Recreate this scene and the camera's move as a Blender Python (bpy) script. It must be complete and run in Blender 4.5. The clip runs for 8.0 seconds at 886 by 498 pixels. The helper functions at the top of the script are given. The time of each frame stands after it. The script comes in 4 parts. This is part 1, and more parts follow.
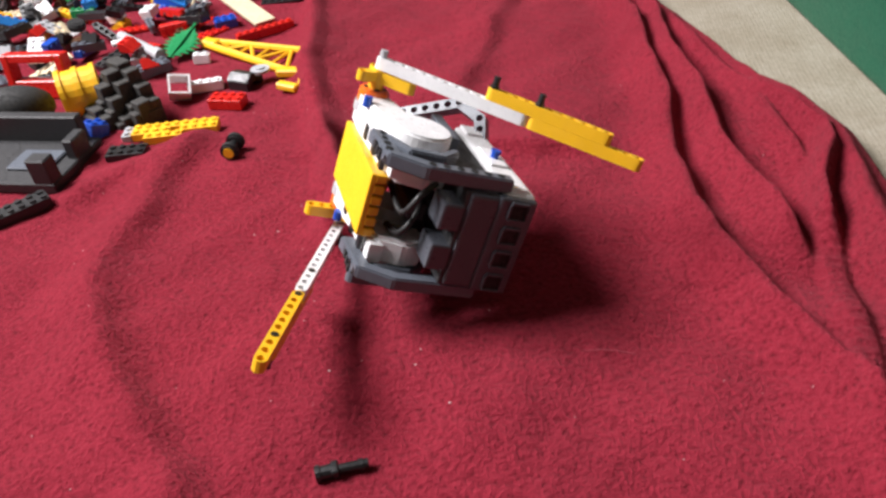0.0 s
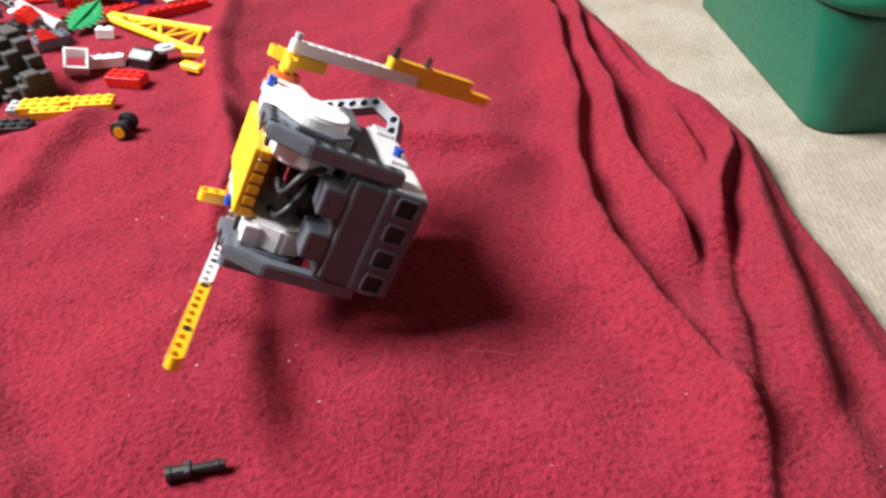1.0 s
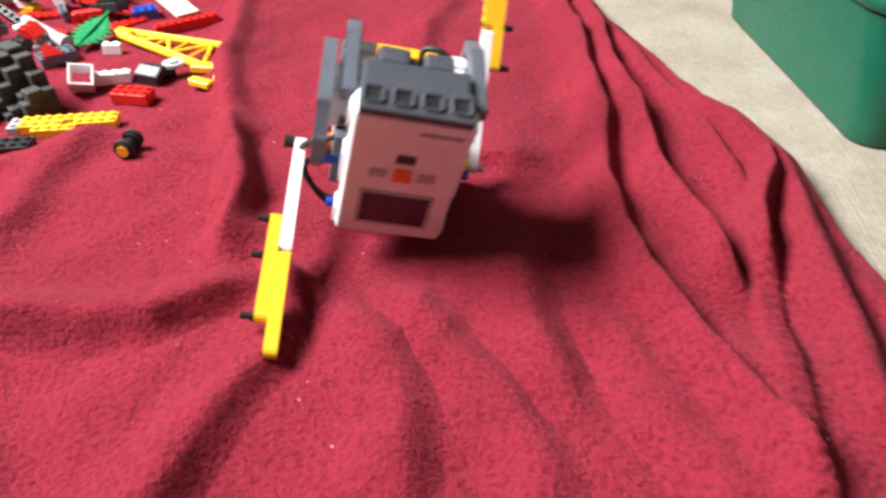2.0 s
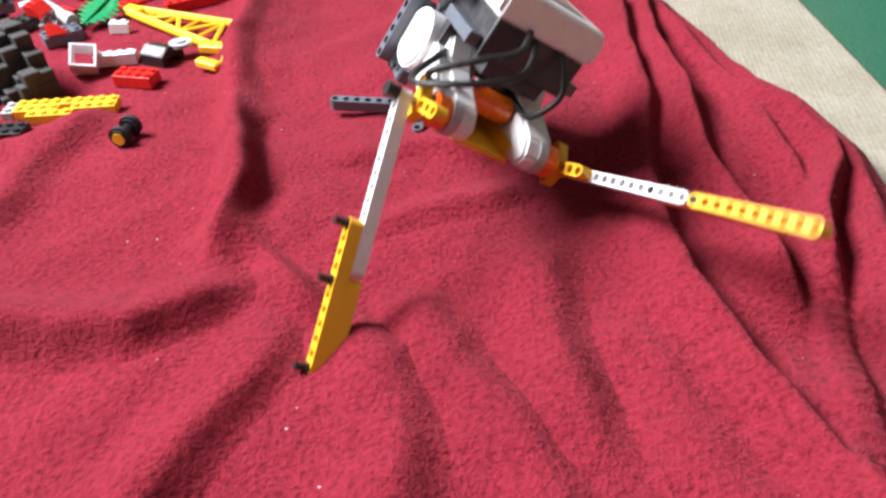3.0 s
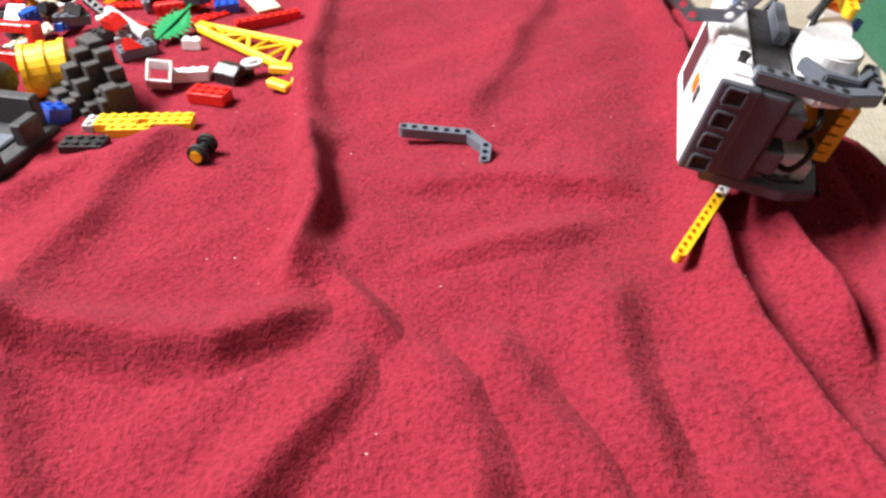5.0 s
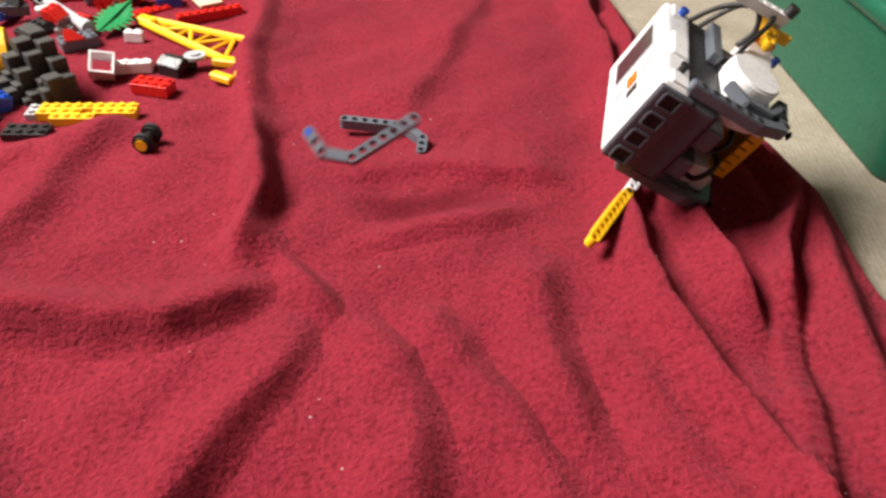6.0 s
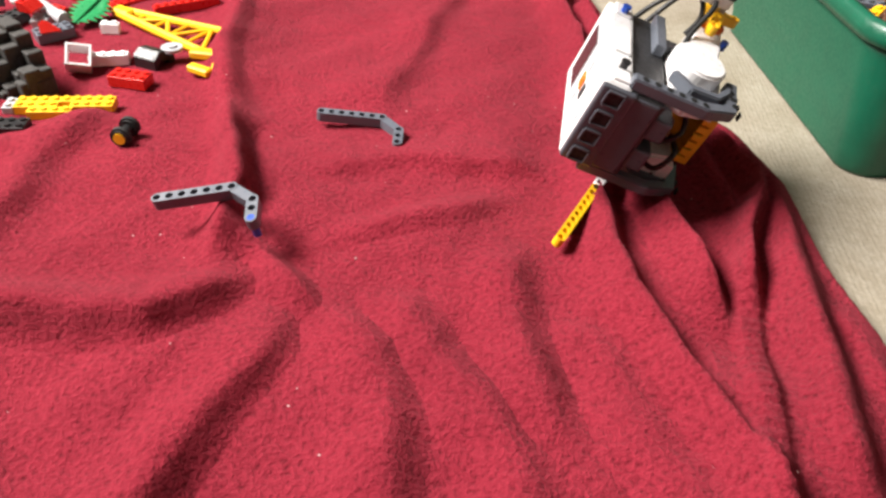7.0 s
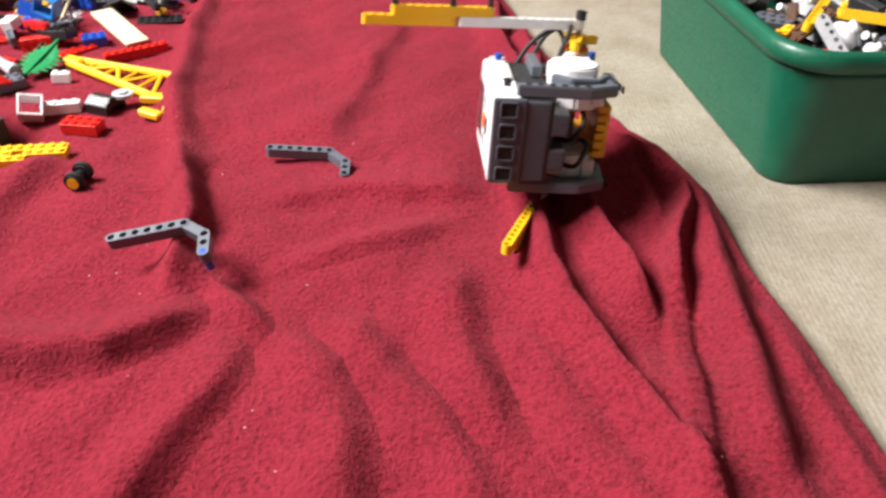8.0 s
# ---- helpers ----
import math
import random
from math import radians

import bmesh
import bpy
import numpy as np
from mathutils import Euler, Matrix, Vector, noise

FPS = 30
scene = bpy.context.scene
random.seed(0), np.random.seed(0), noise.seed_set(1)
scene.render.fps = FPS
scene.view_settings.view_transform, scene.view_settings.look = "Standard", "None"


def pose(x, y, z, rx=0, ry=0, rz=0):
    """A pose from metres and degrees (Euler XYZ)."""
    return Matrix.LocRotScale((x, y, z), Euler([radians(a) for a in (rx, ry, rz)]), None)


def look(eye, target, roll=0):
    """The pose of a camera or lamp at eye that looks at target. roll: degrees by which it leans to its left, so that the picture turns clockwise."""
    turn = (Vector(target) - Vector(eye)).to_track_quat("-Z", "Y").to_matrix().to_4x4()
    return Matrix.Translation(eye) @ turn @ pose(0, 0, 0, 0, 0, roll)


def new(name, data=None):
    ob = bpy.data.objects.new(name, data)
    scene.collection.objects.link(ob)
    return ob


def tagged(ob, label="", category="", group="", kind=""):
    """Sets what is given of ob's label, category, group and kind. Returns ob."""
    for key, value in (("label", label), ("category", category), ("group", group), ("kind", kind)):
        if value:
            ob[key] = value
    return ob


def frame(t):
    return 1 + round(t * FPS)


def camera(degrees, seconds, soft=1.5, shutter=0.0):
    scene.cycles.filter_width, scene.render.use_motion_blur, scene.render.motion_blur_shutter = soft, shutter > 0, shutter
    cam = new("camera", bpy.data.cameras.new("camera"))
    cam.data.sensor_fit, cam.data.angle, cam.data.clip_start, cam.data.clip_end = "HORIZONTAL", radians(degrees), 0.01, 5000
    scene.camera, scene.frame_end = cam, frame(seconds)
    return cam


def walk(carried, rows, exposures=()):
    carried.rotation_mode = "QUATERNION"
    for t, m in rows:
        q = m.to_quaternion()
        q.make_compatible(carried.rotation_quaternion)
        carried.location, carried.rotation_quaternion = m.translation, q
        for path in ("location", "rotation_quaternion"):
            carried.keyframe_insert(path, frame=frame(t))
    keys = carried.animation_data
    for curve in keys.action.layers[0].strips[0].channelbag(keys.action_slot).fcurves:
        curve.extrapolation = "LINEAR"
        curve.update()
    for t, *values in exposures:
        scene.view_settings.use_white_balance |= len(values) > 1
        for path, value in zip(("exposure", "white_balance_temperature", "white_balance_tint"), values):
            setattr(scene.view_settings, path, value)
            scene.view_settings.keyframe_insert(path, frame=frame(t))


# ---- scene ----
cam = camera(61.5, 8.0, 2.7, 0.45)
PATH = [
    (0, (0.041, 0.107, 0.319), (-0.032, 1.671, -0.925), -5.8),
    (0.5, (0.047, 0.11, 0.318), (0.002, 1.702, -0.892), -2.1),
    (1, (0.076, 0.117, 0.306), (0.151, 1.673, -0.948), -0.2),
    (1.5, (0.08, 0.125, 0.295), (0.175, 1.68, -0.959), -0.9),
    (2, (0.072, 0.148, 0.289), (0.113, 1.733, -0.931), -1.1),
    (2.2, (0.066, 0.161, 0.284), (0.063, 1.756, -0.923), -1.5),
    (3.3, (0.091, 0.199, 0.265), (0.019, 1.733, -1.017), -2.6),
    (3.5, (0.083, 0.194, 0.263), (0.058, 1.722, -1.027), -0.3),
    (4, (0.073, 0.195, 0.265), (0.039, 1.707, -1.045), -0.4),
    (4.5, (0.057, 0.199, 0.275), (-0.044, 1.735, -1.003), -0.8),
    (4.7, (0.059, 0.199, 0.282), (-0.085, 1.747, -0.976), -2.1),
    (5.8, (0.053, 0.163, 0.293), (0.07, 1.751, -0.923), 2.5),
    (6, (0.062, 0.162, 0.298), (0.098, 1.734, -0.938), 2.2),
    (6.5, (0.067, 0.157, 0.303), (0.162, 1.708, -0.956), 3.4),
    (7, (0.067, 0.155, 0.309), (0.149, 1.701, -0.957), 2.9),
    (7.5, (0.07, 0.144, 0.315), (0.19, 1.701, -0.935), 2.6),
    (8, (0.081, 0.131, 0.32), (0.247, 1.724, -0.879), 1.5),
]
EXPOSURES = [(0.0, -0.16, 6350, 15), (0.5, -0.08, 6300, 13), (1.0, 0.32, 6300, 13), (2.2, 0.44, 6250, 13), (3.3, 0.4, 6000, 13), (4.0, 0.52, 6050, 13), (4.5, 0.65, 6150, 13), (4.7, 0.65, 6200, 13), (5.8, 0.0, 6900, 13), (6.5, 0.36, 6850, 13), (7.0, 0.34, 6800, 13), (8.0, 0.26, 6550, 13)]
walk(cam, [(t, look(eye, target, roll)) for t, eye, target, roll in PATH], EXPOSURES)

# ---- light ----
world = bpy.data.worlds.new("world")
scene.world = world
world.use_nodes = True
sky = world.node_tree.nodes.new("ShaderNodeTexSky")
sky.sky_type, sky.sun_disc, sky.sun_elevation, sky.sun_rotation = "NISHITA", False, radians(38), radians(262)
world.node_tree.links.new(sky.outputs[0], world.node_tree.nodes["Background"].inputs[0])
world.node_tree.nodes["Background"].inputs[1].default_value = 0.10

window_lamp = new("window_light", bpy.data.lights.new("window_light", "AREA"))
window_lamp.data.shape, window_lamp.data.size, window_lamp.data.size_y = "RECTANGLE", 1.10, 0.86
window_lamp.data.energy, window_lamp.data.color = 146, (1.0, 0.98, 0.95)
window_lamp.matrix_world = look((-1.36, 0.80, 1.58), (0.1, 0.6, 0))


# ---- materials ----
def ramp(nt, fac, stops):
    r = nt.nodes.new("ShaderNodeValToRGB")
    while len(r.color_ramp.elements) < len(stops):
        r.color_ramp.elements.new(0.5)
    for e, (p, c) in zip(r.color_ramp.elements, stops):
        e.position, e.color = p, (*c, 1)
    nt.links.new(fac, r.inputs[0])
    return r.outputs[0]


def noise_node(nt, scale, detail=3, rough=0.5):
    co = nt.nodes.new("ShaderNodeTexCoord")
    n = nt.nodes.new("ShaderNodeTexNoise")
    n.inputs["Scale"].default_value, n.inputs["Detail"].default_value, n.inputs["Roughness"].default_value = scale, detail, rough
    nt.links.new(co.outputs["Object"], n.inputs["Vector"])
    return n


def bump(nt, height, strength, distance, bsdf, after=None):
    b = nt.nodes.new("ShaderNodeBump")
    b.inputs["Strength"].default_value, b.inputs["Distance"].default_value = strength, distance
    nt.links.new(height, b.inputs["Height"])
    if after:
        nt.links.new(after, b.inputs["Normal"])
    nt.links.new(b.outputs[0], bsdf.inputs["Normal"])
    return b.outputs[0]


def material(name):
    m = bpy.data.materials.new(name)
    m.use_nodes = True
    return m, m.node_tree, m.node_tree.nodes["Principled BSDF"]


PLASTIC = {}


def plastic(name, col, rough=0.28, wear=0.12):
    """Moulded toy plastic: slight scuffs in gloss and tone."""
    if name in PLASTIC:
        return PLASTIC[name]
    m, nt, b = material(name)
    n = noise_node(nt, 60, 4)
    dark = tuple(c * (1 - wear) for c in col)
    nt.links.new(ramp(nt, n.outputs[0], [(0.3, dark), (0.65, col)]), b.inputs["Base Color"])
    s = noise_node(nt, 350, 3)
    nt.links.new(ramp(nt, s.outputs[0], [(0.3, (rough * 0.8,) * 3), (0.75, (min(1, rough * 1.6),) * 3)]), b.inputs["Roughness"])
    bump(nt, s.outputs[0], 0.12, 0.0003, b)
    PLASTIC[name] = m
    return m


WHITE = plastic("white_plastic", (0.84, 0.84, 0.85))
LIGHT_GREY = plastic("light_grey_plastic", (0.42, 0.43, 0.45))
GREY = plastic("blue_grey_plastic", (0.110, 0.124, 0.150), 0.32)
DARK_GREY = plastic("dark_grey_plastic", (0.028, 0.028, 0.030), 0.42)
PORT_GREY = plastic("port_grey_plastic", (0.068, 0.073, 0.088), 0.32)
OLD_GREY = plastic("old_grey_plastic", (0.036, 0.034, 0.031), 0.62)
BLACK = plastic("black_plastic", (0.012, 0.012, 0.013), 0.35)
YELLOW = plastic("yellow_plastic", (0.86, 0.48, 0.012), 0.38, 0.08)
ORANGE = plastic("orange_plastic", (0.86, 0.16, 0.01), 0.25)
RED = plastic("red_plastic", (0.60, 0.018, 0.012))
BLUE = plastic("blue_plastic", (0.012, 0.07, 0.42))
LIGHT_BLUE = plastic("bright_blue_plastic", (0.03, 0.24, 0.68))
GREEN = plastic("green_plastic", (0.01, 0.22, 0.07))
TAN = plastic("cream_plastic", (0.68, 0.58, 0.40))
BROWN = plastic("brown_plastic", (0.09, 0.04, 0.02))
RUBBER = plastic("black_rubber", (0.014, 0.014, 0.014), 0.7)
CABLE = plastic("black_cable", (0.01, 0.01, 0.01), 0.45)
SCREEN = plastic("display_window", (0.045, 0.03, 0.032), 0.12)
BOX_GREEN = plastic("green_box_plastic", (0.003, 0.096, 0.052), 0.36, 0.15)
# near-black colour standing in for the shade inside holes that are not cut
HOLE_SHADE = plastic("painted_hole_shade", (0.006, 0.006, 0.006), 0.6)


def fleece_material():
    m, nt, b = material("red_fleece")
    big = noise_node(nt, 9, 4, 0.6)
    mid = noise_node(nt, 300, 4, 0.66)
    lump = noise_node(nt, 80, 4, 0.62)
    fine = noise_node(nt, 700, 3, 0.7)
    c1 = ramp(nt, mid.outputs[0], [(0.30, (0.118, 0.0072, 0.0135)), (0.46, (0.230, 0.0156, 0.0297)), (0.72, (0.302, 0.0240, 0.0430))])
    c2 = ramp(nt, big.outputs[0], [(0.35, (0.84, 0.82, 0.84)), (0.65, (1.0, 1.0, 1.0))])
    mix = nt.nodes.new("ShaderNodeMix")
    mix.data_type, mix.blend_type = "RGBA", "MULTIPLY"
    mix.inputs[0].default_value = 1.0
    nt.links.new(c1, mix.inputs[6])
    nt.links.new(c2, mix.inputs[7])
    nt.links.new(mix.outputs[2], b.inputs["Base Color"])
    b.inputs["Roughness"].default_value = 0.95
    b.inputs["Specular IOR Level"].default_value = 0.1
    b.inputs["Sheen Weight"].default_value = 0.1
    b.inputs["Sheen Roughness"].default_value = 0.5
    b.inputs["Sheen Tint"].default_value = (0.9, 0.35, 0.42, 1)
    zero = bump(nt, lump.outputs[0], 0.4, 0.005, b)
    first = bump(nt, mid.outputs[0], 1.0, 0.0034, b, zero)
    bump(nt, fine.outputs[0], 0.5, 0.0007, b, first)
    return m


FLEECE = fleece_material()


def carpet_material():
    m, nt, b = material("beige_sisal_carpet")
    co = nt.nodes.new("ShaderNodeTexCoord")
    mp = nt.nodes.new("ShaderNodeMapping")
    mp.inputs["Rotation"].default_value = (0, 0, radians(8))
    nt.links.new(co.outputs["Object"], mp.inputs["Vector"])
    w = nt.nodes.new("ShaderNodeTexWave")
    w.inputs["Scale"].default_value, w.inputs["Distortion"].default_value = 78, 2.4
    w.inputs["Detail"].default_value, w.inputs["Detail Scale"].default_value = 2, 3
    nt.links.new(mp.outputs[0], w.inputs["Vector"])
    n = noise_node(nt, 260, 4, 0.6)
    big = noise_node(nt, 14, 4, 0.6)
    mix = nt.nodes.new("ShaderNodeMix")
    mix.data_type = "RGBA"
    mix.inputs[0].default_value = 0.80
    nt.links.new(ramp(nt, w.outputs[0], [(0.05, (0.28, 0.25, 0.195)), (0.6, (0.37, 0.34, 0.28))]), mix.inputs[6])
    nt.links.new(ramp(nt, n.outputs[0], [(0.3, (0.27, 0.235, 0.172)), (0.7, (0.38, 0.34, 0.272))]), mix.inputs[7])
    mul = nt.nodes.new("ShaderNodeMix")
    mul.data_type, mul.blend_type = "RGBA", "MULTIPLY"
    mul.inputs[0].default_value = 1.0
    nt.links.new(mix.outputs[2], mul.inputs[6])
    nt.links.new(ramp(nt, big.outputs[0], [(0.3, (0.78, 0.75, 0.70)), (0.6, (1, 1, 1))]), mul.inputs[7])
    nt.links.new(mul.outputs[2], b.inputs["Base Color"])
    b.inputs["Roughness"].default_value = 0.95
    first = bump(nt, w.outputs[0], 0.14, 0.0012, b)
    bump(nt, n.outputs[0], 0.6, 0.0015, b, first)
    return m


CARPET = carpet_material()


def wall_material(name, col):
    m, nt, b = material(name)
    n = noise_node(nt, 6, 5)
    nt.links.new(ramp(nt, n.outputs[0], [(0.3, tuple(c * 0.93 for c in col)), (0.7, col)]), b.inputs["Base Color"])
    b.inputs["Roughness"].default_value = 0.9
    bump(nt, noise_node(nt, 180, 3).outputs[0], 0.2, 0.001, b)
    return m


WALL = wall_material("cream_wall_paint", (0.24, 0.22, 0.19))
CEILING = wall_material("white_ceiling_paint", (0.40, 0.39, 0.37))


# ---- mesh helpers ----
def mesh(name, bm, mat, smooth=False):
    me = bpy.data.meshes.new(name)
    bm.normal_update()
    bm.to_mesh(me)
    bm.free()
    me.materials.append(mat)
    if smooth:
        for p in me.polygons:
            p.use_smooth = True
    return me


def part(name, bm, mat, parent=None, label="", smooth=False):
    ob = new(name, mesh(name, bm, mat, smooth))
    ob.parent = parent
    if label:
        tagged(ob, label)
    return ob


def box(bm, c, s, bev=0.0, m=None, seg=1):
    r = bmesh.ops.create_cube(bm, size=1.0, matrix=(m or Matrix()) @ Matrix.Translation(c) @ Matrix.Diagonal((*s, 1)))
    if bev:
        edges = {e for v in r["verts"] for e in v.link_edges}
        bmesh.ops.bevel(bm, geom=list(edges), offset=bev, segments=seg, affect="EDGES", profile=0.6)
    return bm


def rod(bm, a, b, r, seg=12, r2=None):
    a, b = Vector(a), Vector(b)
    d = b - a
    m = Matrix.Translation((a + b) / 2) @ d.to_track_quat("Z", "Y").to_matrix().to_4x4()
    bmesh.ops.create_cone(bm, cap_ends=True, segments=seg, radius1=r, radius2=r if r2 is None else r2, depth=d.length, matrix=m)
    return bm


def prism(bm, outline, x0, x1, bev=0.0):
    """A plate in the yz plane between x0 and x1."""
    verts = [bm.verts.new((x0, y, z)) for y, z in outline]
    face = bm.faces.new(verts)
    r = bmesh.ops.extrude_face_region(bm, geom=[face])
    top = [v for v in r["geom"] if isinstance(v, bmesh.types.BMVert)]
    bmesh.ops.translate(bm, verts=top, vec=(x1 - x0, 0, 0))
    bmesh.ops.recalc_face_normals(bm, faces=bm.faces)
    if bev:
        both = set(verts) | set(top)
        edges = [e for e in bm.edges if e.verts[0] in both and e.verts[1] in both]
        bmesh.ops.bevel(bm, geom=edges, offset=bev, segments=2, affect="EDGES")
    return bm


def tube(bm, pts, r, seg=8):
    """A round cable through the points, smoothed."""
    fine = []
    p = [Vector(q) for q in pts]
    for i in range(len(p) - 1):
        a, b, c, d = p[max(i - 1, 0)], p[i], p[i + 1], p[min(i + 2, len(p) - 1)]
        for k in range(6):
            t = k / 6
            fine.append(0.5 * (2 * b + (c - a) * t + (2 * a - 5 * b + 4 * c - d) * t * t + (3 * b - a - 3 * c + d) * t ** 3))
    fine.append(p[-1])
    rings = []
    up = Vector((0.3, 0.5, 0.8)).normalized()
    for i, q in enumerate(fine):
        d = (fine[min(i + 1, len(fine) - 1)] - fine[max(i - 1, 0)]).normalized()
        s = d.cross(up).normalized()
        u = s.cross(d).normalized()
        rings.append([bm.verts.new(q + r * (math.cos(a) * s + math.sin(a) * u)) for a in [2 * math.pi * k / seg for k in range(seg)]])
    for a, b in zip(rings, rings[1:]):
        for k in range(seg):
            bm.faces.new((a[k], a[(k + 1) % seg], b[(k + 1) % seg], b[k]))
    bm.faces.new(rings[0][::-1])
    bm.faces.new(rings[-1])
    return bm


def liftarm(bm, n, p, thick=None, m=None, hole=0.31, shrink=0.0, width=None):
    """A straight beam with n round through holes at pitch p: first hole at the origin, running along +y, hole axis x."""
    m = m or Matrix()
    t = (thick or p) / 2 - shrink
    h = (width or p) * 0.47 - shrink
    hr = hole * (width or p)
    seg = 12
    made = []
    for i in range(n):
        cy = i * p
        outer, inner = [], []
        for k in range(seg):
            a = 2 * math.pi * (k + 0.5) / seg
            c, s = math.cos(a), math.sin(a)
            inner.append((cy + hr * c, hr * s))
            rounded = (c < 0 and i == 0) or (c > 0 and i == n - 1)
            if rounded:
                outer.append((cy + h * c, h * s))
            else:
                if abs(abs(c) - abs(s)) < 1e-6:
                    outer.append((cy + math.copysign(0.5 * p, c), math.copysign(h, s)))
                else:
                    q = 1 / max(abs(c) / (0.5 * p), abs(s) / h)
                    outer.append((cy + q * c, q * s))
        ring = {}
        for key, pts in (("o", outer), ("i", inner)):
            for sgn in (-1, 1):
                ring[key, sgn] = [bm.verts.new(m @ Vector((sgn * t, y, z))) for y, z in pts]
                made += ring[key, sgn]
        for k in range(seg):
            j = (k + 1) % seg
            for sgn in (-1, 1):
                f = (ring["o", sgn][k], ring["o", sgn][j], ring["i", sgn][j], ring["i", sgn][k])
                bm.faces.new(f if sgn > 0 else f[::-1])
            bm.faces.new((ring["i", 1][k], ring["i", 1][j], ring["i", -1][j], ring["i", -1][k]))
            a = 2 * math.pi * (k + 1) / seg
            inside = (math.cos(a) > 0.1 and i < n - 1 and abs(math.sin(a)) < 0.8) or (math.cos(a) < -0.1 and i > 0 and abs(math.sin(a)) < 0.8)
            if not inside:
                bm.faces.new((ring["o", -1][k], ring["o", -1][j], ring["o", 1][j], ring["o", 1][k]))
    bmesh.ops.remove_doubles(bm, verts=made, dist=0.0004)
    return bm


# ---- room ----
def slab(name, c, s, mat, label, category):
    bm = bmesh.new()
    box(bm, c, s)
    return tagged(part(name, bm, mat), label, category, kind="structure")


slab("floor", (0.575, 0.3, -0.056), (4.05, 6.2, 0.1), CARPET, "beige ribbed sisal carpet floor", "floor")
slab("ceiling", (0.575, 0.3, 2.55), (4.25, 6.4, 0.1), CEILING, "plain white painted ceiling", "ceiling")
slab("wall_north", (0.575, 3.35, 1.25), (4.15, 0.1, 2.5), WALL, "plain cream painted wall", "wall")
slab("wall_south", (0.575, -2.75, 1.25), (4.15, 0.1, 2.5), WALL, "plain cream painted wall", "wall")
slab("wall_east", (2.6, 0.3, 1.25), (0.1, 6.0, 2.5), WALL, "plain cream painted wall", "wall")


def west_wall():
    """The wall with the window opening through which the daylight comes."""
    bm = bmesh.new()
    y0, y1, z0, z1 = 0.20, 1.40, 1.12, 2.08
    box(bm, (-1.45, 0.3, z0 / 2), (0.1, 6.0, z0))
    box(bm, (-1.45, 0.3, (2.5 + z1) / 2), (0.1, 6.0, 2.5 - z1))
    box(bm, (-1.45, (-2.7 + y0) / 2, (z0 + z1) / 2), (0.1, y0 + 2.7, z1 - z0))
    box(bm, (-1.45, (3.3 + y1) / 2, (z0 + z1) / 2), (0.1, 3.3 - y1, z1 - z0))
    tagged(part("wall_west", bm, WALL), "cream painted wall with a window opening", "wall", kind="structure")
    bm = bmesh.new()
    for y in (y0 + 0.02, y1 - 0.02):
        box(bm, (-1.45, y, (z0 + z1) / 2), (0.13, 0.036, z1 - z0 - 0.004), 0.004)
    for z in (z0 + 0.02, z1 - 0.02):
        box(bm, (-1.45, (y0 + y1) / 2, z), (0.126, y1 - y0 - 0.08, 0.036), 0.004)
    tagged(part("window_1", bm, CEILING), "white painted window frame in the wall", "window", kind="structure")


west_wall()


# ---- blanket ----
def ridge(X, Y, pts, h, left, right, ends=0.06):
    """Height of a cloth fold along a crest line; left and right are the widths of its two flanks."""
    X, Y = X + 0.0022 * np.sin(37 * Y + 11 * X + 9 * h * 1e3) + 0.0006 * np.sin(113 * Y - 40 * X), Y + 0.0022 * np.sin(33 * X - 13 * Y + 5 * h * 1e3)
    best = np.full(X.shape, 1e9)
    side = np.zeros(X.shape)
    along = np.zeros(X.shape)
    total = sum(math.dist(a, b) for a, b in zip(pts, pts[1:]))
    run = 0.0
    for (ax, ay), (bx, by) in zip(pts, pts[1:]):
        dx, dy = bx - ax, by - ay
        ln = math.hypot(dx, dy)
        t = np.clip(((X - ax) * dx + (Y - ay) * dy) / ln ** 2, 0, 1)
        d = np.hypot(X - ax - t * dx, Y - ay - t * dy)
        near = d < best
        best = np.where(near, d, best)
        side = np.where(near, dx * (Y - ay) - dy * (X - ax), side)
        along = np.where(near, run + t * ln, along)
        run += ln
    w = np.where(side > 0, left, right)
    fade = np.clip(along / ends, 0, 1) * np.clip((total - along) / ends, 0, 1)
    fade = fade * fade * (3 - 2 * fade)
    uneven = 1 + 0.07 * np.sin(along * 29 + 900 * h) + 0.025 * np.sin(along * 83 + 300 * h)
    return h * uneven * fade * np.exp(-(best / w) ** 2)


